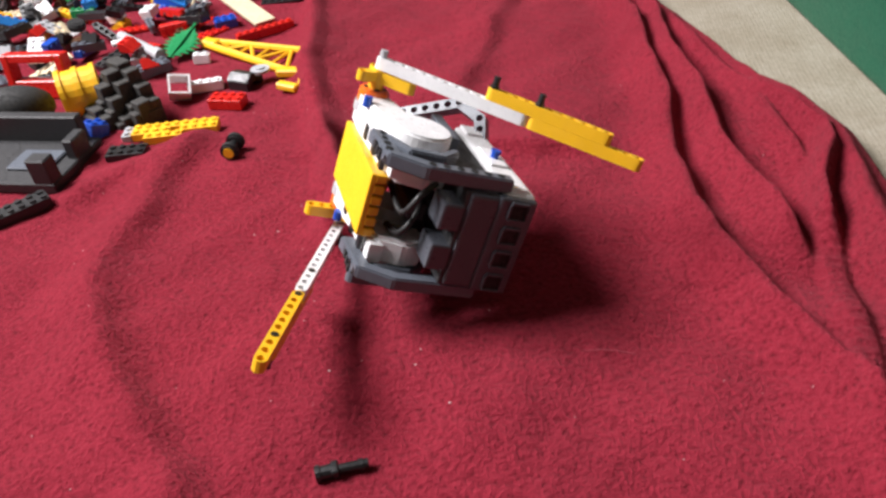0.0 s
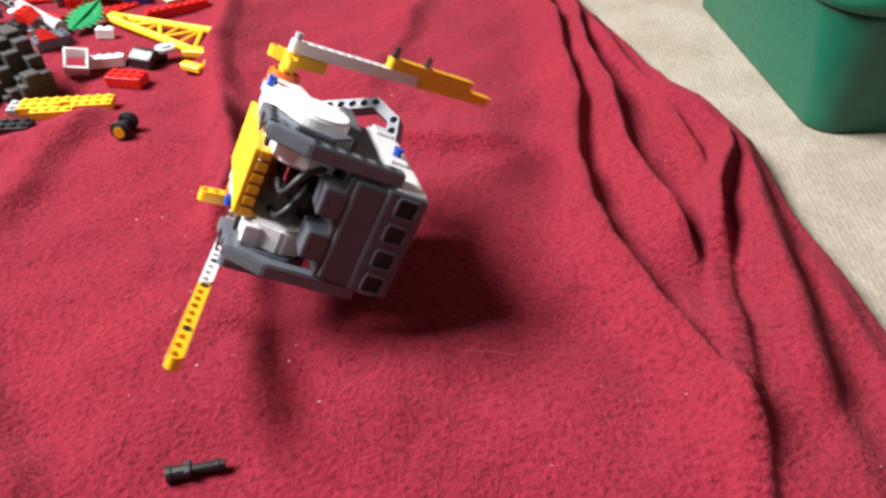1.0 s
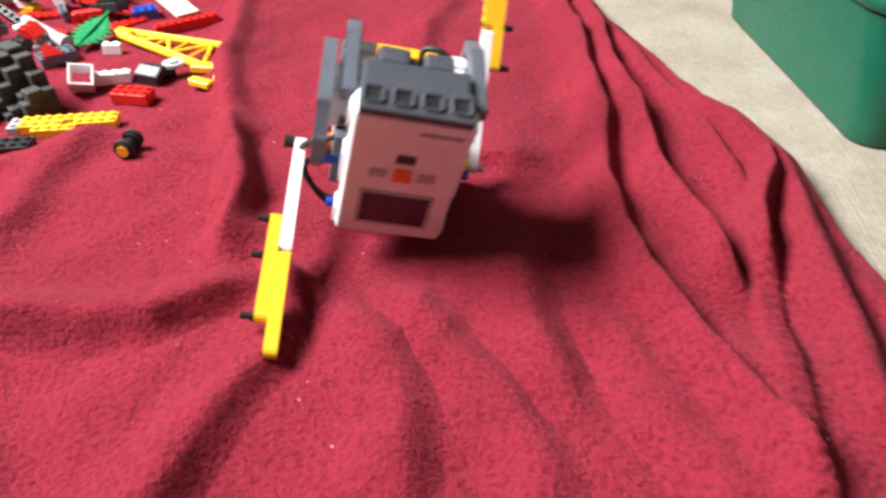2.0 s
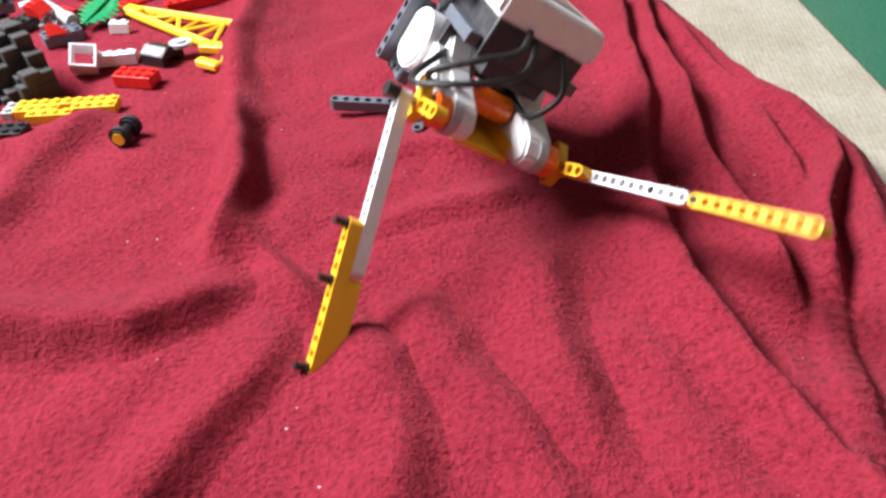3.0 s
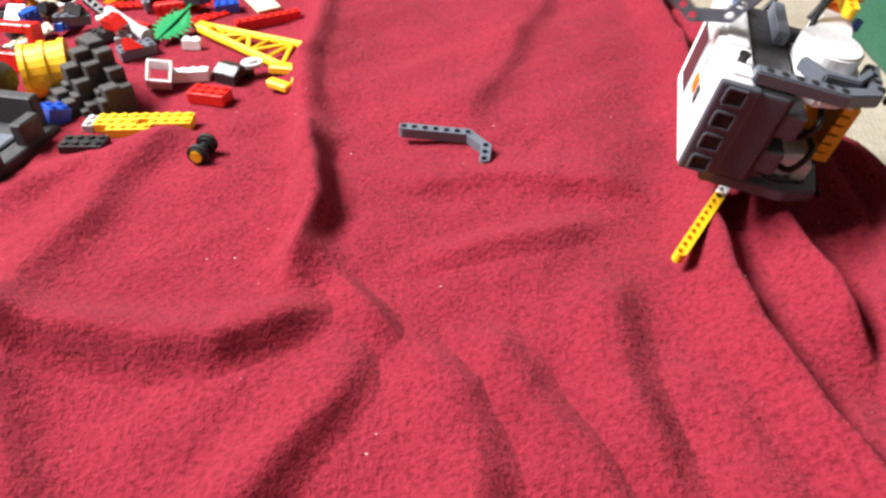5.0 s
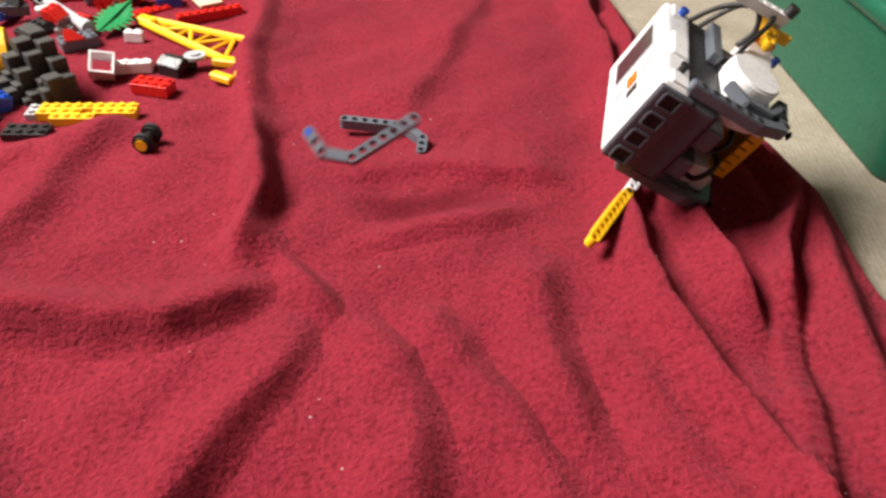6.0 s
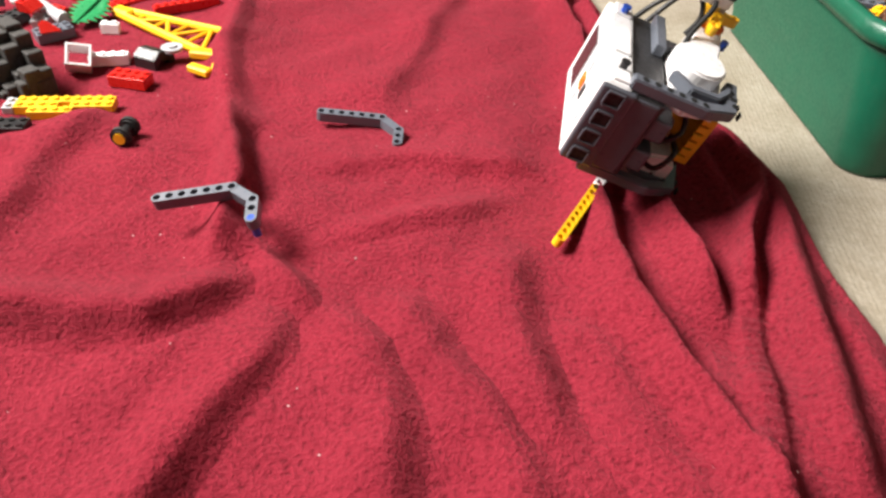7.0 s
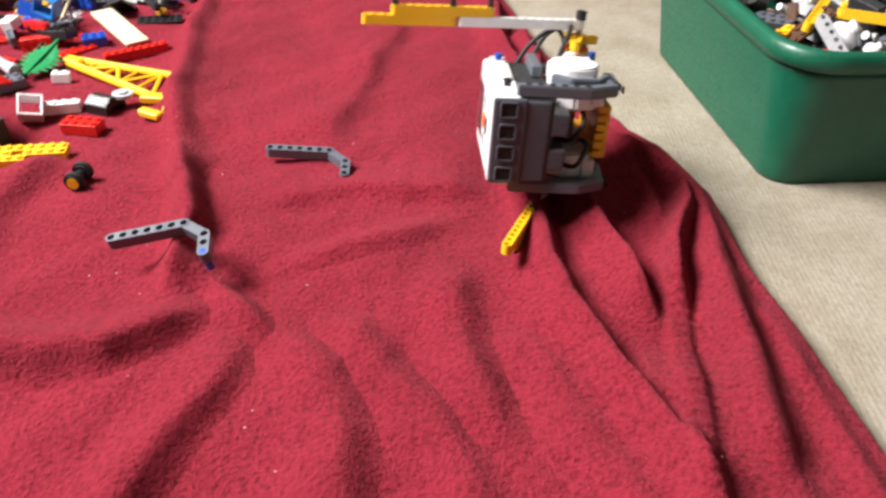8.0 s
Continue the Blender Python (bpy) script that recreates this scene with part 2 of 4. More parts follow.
# crest line, height, width of the flank left and right of the line
FOLDS = [
    # fold that hides the edge of the heap
    ([(-0.136, 1.40), (-0.119, 0.95), (-0.105, 0.79), (-0.094, 0.725), (-0.078, 0.670), (-0.063, 0.622), (-0.053, 0.582), (-0.055, 0.545), (-0.060, 0.500)], 0.0150, 0.018, 0.0115, 0.04),
    ([(-0.130, 1.35), (-0.112, 0.90), (-0.096, 0.76), (-0.080, 0.70)], 0.0060, 0.050, 0.008, 0.06),
    ([(-0.088, 0.71), (-0.063, 0.622), (-0.053, 0.582), (-0.055, 0.545), (-0.060, 0.505)], 0.0105, 0.0075, 0.013, 0.04),
    ([(-0.060, 0.69), (-0.046, 0.635), (-0.039, 0.590), (-0.043, 0.553), (-0.055, 0.525)], -0.0130, 0.012, 0.008, 0.04),
    # gathered folds along the free edge
    ([(0.232, 1.15), (0.223, 0.883), (0.221, 0.795), (0.215, 0.70), (0.205, 0.62), (0.197, 0.555), (0.193, 0.520), (0.197, 0.485), (0.211, 0.445), (0.221, 0.400), (0.228, 0.365), (0.236, 0.30)], 0.0160, 0.0085, 0.017, 0.05),
    ([(0.226, 1.05), (0.222, 0.883), (0.220, 0.795), (0.214, 0.70), (0.206, 0.63)], 0.0100, 0.0120, 0.016, 0.08),
    ([(0.254, 0.97), (0.246, 0.849), (0.241, 0.708), (0.240, 0.602), (0.243, 0.527), (0.248, 0.472), (0.253, 0.440)], 0.0190, 0.0075, 0.013, 0.05),
    ([(0.258, 0.90), (0.270, 0.804), (0.284, 0.693), (0.294, 0.606), (0.286, 0.545)], 0.0110, 0.0070, 0.012, 0.05),
    ([(0.288, 0.72), (0.304, 0.645), (0.311, 0.600), (0.307, 0.570), (0.288, 0.535), (0.275, 0.500), (0.264, 0.460)], 0.0210, 0.0080, 0.010, 0.05),
    ([(0.300, 0.76), (0.326, 0.630), (0.325, 0.580), (0.314, 0.535), (0.301, 0.489), (0.291, 0.449), (0.285, 0.415), (0.280, 0.380), (0.272, 0.32)], 0.0180, 0.0150, 0.011, 0.05),
    ([(0.304, 0.480), (0.297, 0.440), (0.292, 0.405), (0.288, 0.370), (0.282, 0.330), (0.268, 0.25)], 0.0066, 0.0100, 0.012, 0.04),
    ([(0.330, 0.50), (0.325, 0.43), (0.318, 0.36), (0.305, 0.25)], 0.0080, 0.014, 0.012, 0.05),
    ([(0.256, 0.45), (0.248, 0.41), (0.240, 0.36), (0.226, 0.29), (0.205, 0.20)], 0.0120, 0.070, 0.030, 0.05),
    # gentle waves on the open cloth
    ([(-0.185, 0.72), (-0.202, 0.626), (-0.207, 0.564), (-0.217, 0.524), (-0.208, 0.475), (-0.180, 0.413), (-0.149, 0.368), (-0.124, 0.334), (-0.09, 0.28)], 0.0115, 0.014, 0.030, 0.05),
    ([(-0.02, 0.618), (0.026, 0.626), (0.059, 0.631), (0.094, 0.628), (0.133, 0.632), (0.175, 0.636)], 0.0085, 0.030, 0.010, 0.04),
    ([(0.125, 1.10), (0.099, 0.949), (0.066, 0.829), (0.043, 0.744), (0.030, 0.69)], 0.0072, 0.013, 0.030, 0.06),
    ([(0.05, 0.29), (0.10, 0.25), (0.2, 0.2)], 0.005, 0.02, 0.02, 0.05),
    ([(-0.30, 0.585), (-0.25, 0.62), (-0.20, 0.66)], 0.006, 0.02, 0.012, 0.04),
]
# folds that the robot pushes up as it rolls: crest, height, flanks, start and end of the rise
PUSHED = [
    ([(-0.26, 0.464), (-0.147, 0.458), (-0.116, 0.456), (-0.083, 0.460), (-0.056, 0.482), (-0.036, 0.501), (-0.022, 0.520)], 0.0196, 0.026, 0.0115, 1.0, 2.0),
    ([(-0.006, 0.490), (-0.012, 0.450), (-0.019, 0.424), (-0.034, 0.390), (-0.053, 0.345), (-0.078, 0.280)], 0.0126, 0.0115, 0.022, 0.9, 1.9),
    ([(0.004, 0.500), (0.026, 0.461), (0.043, 0.440), (0.053, 0.410), (0.057, 0.383), (0.057, 0.350), (0.055, 0.300)], 0.0098, 0.0150, 0.0220, 1.1, 2.1),
    ([(0.036, 0.508), (0.062, 0.470), (0.078, 0.437), (0.096, 0.412), (0.109, 0.389), (0.117, 0.366), (0.121, 0.340), (0.130, 0.280)], 0.0092, 0.0150, 0.0220, 1.2, 2.1),
    ([(-0.052, 0.543), (-0.043, 0.535), (-0.025, 0.516), (-0.008, 0.494), (0.010, 0.471), (0.022, 0.452)], 0.0118, 0.0088, 0.014, 1.3, 2.2),
    ([(-0.012, 0.528), (0.029, 0.550), (0.060, 0.556), (0.092, 0.562), (0.121, 0.580), (0.151, 0.592)], 0.0080, 0.016, 0.011, 1.6, 2.4),
    ([(0.142, 0.555), (0.132, 0.523), (0.125, 0.501), (0.126, 0.464), (0.131, 0.432), (0.139, 0.405), (0.146, 0.35)], 0.0109, 0.0145, 0.0220, 0.9, 1.9),
    ([(0.148, 0.480), (0.156, 0.464), (0.170, 0.445), (0.178, 0.419), (0.185, 0.395), (0.196, 0.36), (0.206, 0.29)], 0.0089, 0.0135, 0.0200, 0.9, 1.9),
    ([(0.010, 0.512), (0.022, 0.498), (0.036, 0.490), (0.050, 0.492)], 0.0063, 0.009, 0.008, 1.6, 2.3),
]


def edge_x(y):
    """The right-hand edge of the blanket."""
    return np.interp(y, [-0.3, 0.20, 0.362, 0.46, 0.511, 0.56, 0.60, 0.637, 0.67, 0.71, 0.784, 0.889, 1.4], [0.345, 0.343, 0.343, 0.341, 0.338, 0.341, 0.343, 0.336, 0.329, 0.309, 0.297, 0.272, 0.22])


def cloth(X, Y):
    Z = np.zeros(X.shape)
    for pts, h, l, r, ends in FOLDS:
        up = ridge(X, Y, pts, 1.15 * h, l, r, ends)
        Z = np.maximum(Z, up) * 0.5 + (Z + up) * 0.5
    Z += 0.0006 * np.sin(140 * X + 60 * Y + 2 * np.sin(50 * Y)) * np.sin(120 * Y - 40 * X + 2 * np.sin(43 * X))
    Z += 0.0026 * (np.sin(31 * X + 13 * Y + 1.2) * np.sin(23 * Y - 17 * X) + 0.7 * np.sin(61 * X - 29 * Y) * np.sin(47 * Y + 0.6))
    hem = np.exp(-((X - np.interp(Y, [0.20, 0.30, 0.34, 0.398, 0.44, 0.484, 0.53], [0.200, 0.224, 0.234, 0.249, 0.2595, 0.2715, 0.289])) / 0.009) ** 4)
    Z += hem * np.clip((0.53 - Y) / 0.03, 0, 1) * (0.0062 + 0.0010 * np.sin(760 * Y + 60 * X))
    Z -= 0.0045 * np.exp(-((X - 0.19) ** 2 + (Y - 0.60) ** 2) / 0.05 ** 2)
    return np.maximum(Z, -0.005)


def grid_mesh(name, X, Y, Z):
    ny, nx = X.shape
    co = np.stack([X, Y, Z], -1).reshape(-1, 3)
    i = np.arange(ny * nx).reshape(ny, nx)
    quads = np.stack([i[:-1, :-1], i[:-1, 1:], i[1:, 1:], i[1:, :-1]], -1).reshape(-1, 4)
    me = bpy.data.meshes.new(name)
    me.from_pydata(co.tolist(), [], quads.tolist())
    me.materials.append(FLEECE)
    for p in me.polygons:
        p.use_smooth = True
    return me


def make_blanket():
    ys = np.concatenate([np.linspace(-0.35, 0.22, 80), np.linspace(0.223, 0.95, 290), np.linspace(0.955, 1.45, 100)])
    u = np.linspace(0, 1, 460)
    X = np.zeros((len(ys), len(u)))
    for j, y in enumerate(ys):
        X[j] = -0.85 + (edge_x(y) + 0.004 * math.sin(40 * y) + 0.85) * u ** 0.72
    Y = np.repeat(ys[:, None], len(u), 1)
    Z = cloth(X, Y)
    gap = edge_x(Y) - X
    Z = Z * np.clip(gap / 0.022, 0.25, 1) + 0.002 + 0.006 * np.exp(-(gap / 0.016) ** 2)
    roll = np.clip(1 - gap / 0.006, 0, 1)
    Z = Z - 0.016 * roll ** 2
    thing = tagged(new("blanket", grid_mesh("blanket", X, Y, Z)), "crumpled dark red fleece blanket spread over the carpet", "blanket")
    folds = []
    for pts, h, l, r, t0, t1 in PUSHED:
        w = 2.4 * max(l, r)
        x0, x1 = min(p[0] for p in pts) - w, max(p[0] for p in pts) + w
        y0, y1 = min(p[1] for p in pts) - w, max(p[1] for p in pts) + w
        gx, gy = np.meshgrid(np.arange(x0, x1, 0.0022), np.arange(y0, y1, 0.0022))
        z = cloth(gx, gy) + 0.002 + ridge(gx, gy, pts, h, l, r) - 0.0011
        fold = new("blanket_fold", grid_mesh("blanket_fold", gx, gy, z))
        fold.parent = thing
        folds.append((fold, h + 0.004, t0, t1))
    return thing, folds


blanket, blanket_folds = make_blanket()


def ground(x, y):
    return float(cloth(np.array([[x]]), np.array([[y]]))[0, 0]) + 0.002


def lint():
    rng = random.Random(5)
    bm = bmesh.new()
    spots = [(0.031, 0.52), (-0.115, 0.54), (-0.098, 0.542), (-0.045, 0.665), (0.024, 0.37), (0.005, 0.40), (-0.045, 0.40), (0.06, 0.71)]
    spots += [(rng.uniform(-0.25, 0.3), rng.uniform(0.3, 0.75)) for _ in range(60)]
    for i, (x, y) in enumerate(spots):
        s = 0.0007 if i < 8 else rng.uniform(0.0002, 0.0005)
        bmesh.ops.create_icosphere(bm, subdivisions=1, radius=s, matrix=Matrix.Translation((x, y, ground(x, y) + s * 0.6)) @ Matrix.Diagonal((1.3, 0.8, 0.6, 1)))
    tagged(part("lint", bm, plastic("pale_lint", (0.62, 0.42, 0.42), 0.9)), "tiny pale specks of lint on the red blanket", "lint", kind="stuff")
    bm = bmesh.new()
    tube(bm, [(0.10, 0.402, ground(0.10, 0.402) + 0.001), (0.115, 0.401, ground(0.115, 0.401) + 0.0012), (0.13, 0.398, ground(0.13, 0.398) + 0.001)], 0.00016, 5)
    tagged(part("thread", bm, plastic("pink_thread", (0.42, 0.10, 0.13), 0.8)), "short pale thread lying on the red blanket", "thread")


lint()


# ---- storage box ----
def rounded_rect(x0, x1, y0, y1, r, z, n=10):
    pts = []
    for cx, cy, a0 in ((x1 - r, y1 - r, 0), (x0 + r, y1 - r, 90), (x0 + r, y0 + r, 180), (x1 - r, y0 + r, 270)):
        for k in range(n + 1):
            a = radians(a0 + 90 * k / n)
            pts.append((cx + r * math.cos(a), cy + r * math.sin(a), z))
    return pts


def storage_box():
    X0, X1, Y0, Y1, H = 0.404, 0.80, 0.636, 0.935, 0.118
    z0 = -0.006
    thing = tagged(new("storage_box"), "dark green open storage box full of bricks on the carpet", "box")

    def loft(rings, close_first=False, close_last=False):
        bm = bmesh.new()
        vs = [[bm.verts.new(p) for p in r] for r in rings]
        n = len(vs[0])
        for a, b in zip(vs, vs[1:]):
            for k in range(n):
                bm.faces.new((a[k], a[(k + 1) % n], b[(k + 1) % n], b[k]))
        if close_first:
            bm.faces.new(vs[0][::-1])
        if close_last:
            bm.faces.new(vs[-1])
        return bm

    def ring(out, z, r=0.022):
        return rounded_rect(X0 - out, X1 + out, Y0 - out, Y1 + out, r + max(out, 0), z)

    body = loft([ring(-0.004, z0), ring(-0.001, z0 + 0.001), ring(0, z0 + 0.004), ring(0.001, z0 + 0.012), ring(0.016, H - 0.024), ring(0.017, H - 0.016), ring(0.0145, H - 0.017), ring(0.0135, H - 0.024), ring(-0.0025, z0 + 0.007), ring(-0.006, z0 + 0.006)], True, True)
    part("body", body, BOX_GREEN, thing, smooth=True)
    rim = loft([ring(0.0175, H - 0.018), ring(0.0225, H - 0.016), ring(0.0245, H - 0.010), ring(0.0235, H - 0.003), ring(0.020, H), ring(0.015, H - 0.001), ring(0.0142, H - 0.006), ring(0.0142, H - 0.0165)])
    part("rim", rim, BOX_GREEN, thing, "rounded glossy green rim", smooth=True)
    return thing


storage_box()


# ---- toy bricks ----
P = 0.0084


def brick_mesh(nx, ny, h, mat, studs=True):
    bm = bmesh.new()
    box(bm, (0, 0, h / 2), (nx * P - 0.0002, ny * P - 0.0002, h), 0.0003)
    if studs:
        for i in range(nx):
            for j in range(ny):
                x, y = (i - (nx - 1) / 2) * P, (j - (ny - 1) / 2) * P
                rod(bm, (x, y, h - 0.0002), (x, y, h + 0.0017), 0.00245, 10)
    return mesh("toy_brick", bm, mat)


def slope_mesh(nx, mat):
    bm = bmesh.new()
    prism(bm, [(-P, 0), (P, 0), (P, 0.0018), (0, 0.0096), (-P, 0.0096)], -nx * P / 2, nx * P / 2)
    for i in range(nx):
        x = (i - (nx - 1) / 2) * P
        rod(bm, (x, -P / 2, 0.0094), (x, -P / 2, 0.0113), 0.00245, 10)
    return mesh("toy_slope", bm, mat)


def beam_flat_mesh(n, mat):
    bm = bmesh.new()
    liftarm(bm, n, P, m=pose(0, -n * P / 2, P / 2, 0, 90, 0))
    return mesh("toy_beam", bm, mat)


def panel_mesh(mat):
    bm = bmesh.new()
    for x in (-0.011, 0.011):
        box(bm, (x, 0, 0.012), (0.0022, 0.018, 0.024), 0.0003)
    for z in (0.0012, 0.0228):
        box(bm, (0, 0, z), (0.0198, 0.018, 0.0022), 0.0003)
    return mesh("toy_window", bm, mat)


def tyre_mesh():
    bm = bmesh.new()
    bmesh.ops.create_cone(bm, cap_ends=True, segments=20, radius1=0.010, radius2=0.010, depth=0.009, matrix=Matrix.Translation((0, 0, 0.0046)))
    bmesh.ops.bevel(bm, geom=[e for e in bm.edges if e.calc_face_angle(0) > 1], offset=0.002, segments=2, affect="EDGES")
    rod(bm, (0, 0, 0.0088), (0, 0, 0.0101), 0.005, 14)
    return mesh("toy_wheel", bm, RUBBER)


def axle_mesh(length, mat, r=0.0022):
    bm = bmesh.new()
    box(bm, (0, 0, r), (length, 2 * r, 0.0016), 0.0003)
    box(bm, (0, 0, r), (length, 0.0016, 2 * r), 0.0003)
    return mesh("toy_axle", bm, mat)


def connector_mesh(mat):
    bm = bmesh.new()
    rod(bm, (-0.008, 0, 0.004), (0.008, 0, 0.004), 0.0036, 12)
    rod(bm, (0.008, 0, 0.004), (0.014, 0.006, 0.004), 0.0034, 12)
    rod(bm, (0, -0.006, 0.004), (0, 0.006, 0.004), 0.0038, 12)
    return mesh("toy_connector", bm, mat)


COLOURS = [("white", WHITE, 8), ("red", RED, 7), ("dark grey", DARK_GREY, 8), ("grey", GREY, 5), ("black", BLACK, 8), ("yellow", YELLOW, 5),
           ("blue", BLUE, 5), ("bright blue", LIGHT_BLUE, 2), ("light grey", LIGHT_GREY, 4), ("cream", TAN, 2), ("brown", BROWN, 2), ("green", GREEN, 1)]
BOX_COLOURS = [("white", WHITE, 6), ("grey", GREY, 7), ("dark grey", DARK_GREY, 5), ("black", BLACK, 6), ("yellow", YELLOW, 7), ("light grey", LIGHT_GREY, 6), ("red", RED, 1), ("brown", BROWN, 1)]
MESHES = {}


def loose_piece(kind, colour, mat):
    """The shared mesh and the tags of one kind of toy piece."""
    key = (kind, colour)
    if key not in MESHES:
        MESHES[key] = {
            "brick_2x4": lambda: brick_mesh(4, 2, 0.0096, mat), "brick_2x2": lambda: brick_mesh(2, 2, 0.0096, mat), "brick_1x4": lambda: brick_mesh(4, 1, 0.0096, mat),
            "brick_1x2": lambda: brick_mesh(2, 1, 0.0096, mat), "plate": lambda: brick_mesh(6, 2, 0.0032, mat), "small_plate": lambda: brick_mesh(4, 2, 0.0032, mat),
            "slope": lambda: slope_mesh(2, mat), "beam": lambda: beam_flat_mesh(9, mat), "short_beam": lambda: beam_flat_mesh(5, mat), "frame": lambda: panel_mesh(mat),
            "tyre": tyre_mesh, "axle": lambda: axle_mesh(0.05, mat), "connector": lambda: connector_mesh(mat)}[kind]()
    words = {"brick_2x4": ("toy_brick", "two by four studded toy brick"), "brick_2x2": ("toy_brick", "two by two studded toy brick"), "brick_1x4": ("toy_brick", "one by four studded toy brick"),
             "brick_1x2": ("toy_brick", "one by two studded toy brick"), "plate": ("toy_plate", "long flat studded toy plate"), "small_plate": ("toy_plate", "short flat studded toy plate"),
             "slope": ("toy_slope", "sloped toy roof brick"), "beam": ("toy_beam", "toy beam with nine round holes"), "short_beam": ("toy_beam", "toy beam with five round holes"),
             "frame": ("casement_toy", "small open toy window frame"), "tyre": ("roller_toy", "small rubber toy wheel"), "axle": ("rod_toy", "thin cross-section toy axle rod"), "connector": ("peg_toy", "small moulded toy connector pin")}[kind]
    return MESHES[key], words[0], words[1]


KINDS = [("brick_2x4", 6), ("brick_2x2", 7), ("brick_1x4", 6), ("brick_1x2", 6), ("plate", 5), ("small_plate", 5), ("slope", 6), ("beam", 4), ("short_beam", 3), ("frame", 2), ("tyre", 3), ("axle", 4), ("connector", 6)]


def scatter_piece(rng, x, y, z, where, group, lean, colours=COLOURS):
    kind = rng.choices([k for k, _ in KINDS], [w for _, w in KINDS])[0]
    colour, mat, _ = rng.choices(colours, [w for _, _, w in colours])[0]
    if kind == "tyre":
        colour, mat = "black", BLACK
    me, name, words = loose_piece(kind, colour, mat)
    ob = new(name, me)
    flip = rng.random()
    rx, ry = rng.gauss(0, lean), rng.gauss(0, lean)
    if flip < 0.18 and kind.startswith("brick"):
        rx, z = rx + 90, z + 0.007
    ob.matrix_basis = pose(x, y, z, rx, ry, rng.uniform(0, 360))
    tagged(ob, f"{colour} {words} {where}", "toy brick", group)
    return ob


KEEP = [(-0.152, 0.657, 0.03), (-0.174, 0.745, 0.03), (-0.21, 0.695, 0.05), (-0.24, 0.667, 0.03), (-0.165, 0.86, 0.06), (-0.13, 0.77, 0.04), (-0.17, 0.79, 0.03), (-0.24, 0.81, 0.022),
        (-0.21, 0.80, 0.022), (-0.274, 0.752, 0.05), (-0.318, 0.757, 0.03), (-0.386, 0.80, 0.04), (-0.34, 0.66, 0.085), (-0.30, 0.58, 0.04), (-0.25, 0.875, 0.028), (-0.305, 0.90, 0.022), (-0.175, 0.93, 0.03), (-0.205, 1.0, 0.03), (-0.222, 0.945, 0.018)]


def brick_pile():
    rng = random.Random(11)
    placed = []
    tries = 0
    while len(placed) < 430 and tries < 30000:
        tries += 1
        x, y = rng.uniform(-0.70, -0.150), rng.uniform(0.74, 1.26)
        if y < 0.80 - (x + 0.155) * 0.10 and x > -0.42:
            continue
        if any(math.hypot(x - a, y - b) < r for a, b, r in KEEP):
            continue
        if x > -0.22 and y < 0.95:
            continue
        near = sum(math.hypot(x - a, y - b) < 0.021 for a, b in placed)
        if near > 2:
            continue
        placed.append((x, y))
        scatter_piece(rng, x, y, ground(x, y) + near * 0.0085, "in the heap", "loose bricks on the blanket", 7 if not near else 16)


brick_pile()


def box_filling():
    rng = random.Random(23)
    bm = bmesh.new()
    for _ in range(260):
        x, y, z = rng.uniform(0.425, 0.78), rng.uniform(0.655, 0.915), rng.uniform(0.010, 0.080)
        box(bm, (0, 0, 0), (rng.choice((0.016, 0.032, 0.040)), 0.016, 0.0096), 0, pose(x, y, z, rng.uniform(-40, 40), rng.uniform(-40, 40), rng.uniform(0, 180)))
    tagged(part("brick_heap", bm, DARK_GREY), "mixed dark toy bricks filling the green box", "bricks", kind="stuff")
    placed = []
    while len(placed) < 120:
        x, y = rng.uniform(0.422, 0.785), rng.uniform(0.648, 0.92)
        if sum(math.hypot(x - a, y - b) < 0.018 for a, b in placed) > 1:
            continue
        placed.append((x, y))
        scatter_piece(rng, x, y, rng.uniform(0.076, 0.094), "in the box", "bricks in the box", 24, BOX_COLOURS)
    # long yellow beams and panels, a white ball joint and a black hose on top
    for x, y, z, ry, rz, n in ((0.462, 0.735, 0.101, 8, -38, 9), (0.515, 0.712, 0.102, 10, 62, 11), (0.575, 0.672, 0.101, -12, -58, 9), (0.600, 0.700, 0.106, 14, -40, 7), (0.560, 0.790, 0.101, 5, 20, 11)):
        ob = new("toy_beam", beam_flat_mesh(n, YELLOW))
        ob.matrix_basis = pose(x, y, z, 0, ry, rz)
        tagged(ob, "long yellow toy beam on the bricks in the box", "toy brick", "bricks in the box")
    for x, y, z, r, mat, words in ((0.462, 0.690, 0.101, 0.0135, WHITE, "white"), (0.474, 0.664, 0.099, 0.0075, WHITE, "white"), (0.502, 0.664, 0.094, 0.017, BLACK, "black")):
        bm = bmesh.new()
        bmesh.ops.create_uvsphere(bm, u_segments=18, v_segments=10, radius=r, matrix=Matrix.Diagonal((1, 1, 0.8, 1)))
        rod(bm, (0, 0, 0), (0, 0, r * 1.05), r * 0.45, 14)
        ob = part("knob_toy", bm, mat, smooth=True)
        ob.matrix_basis = pose(x, y, z, 20, 30, 0)
        tagged(ob, f"rounded {words} toy piece on the bricks in the box", "toy piece")
    bm = bmesh.new()
    tube(bm, [(0.502, 0.668, 0.106), (0.530, 0.680, 0.118), (0.565, 0.698, 0.122), (0.610, 0.705, 0.120), (0.660, 0.720, 0.110)], 0.0026)
    tagged(part("toy_hose", bm, CABLE, smooth=True), "black rubber toy hose over the bricks in the box", "hose")


box_filling()


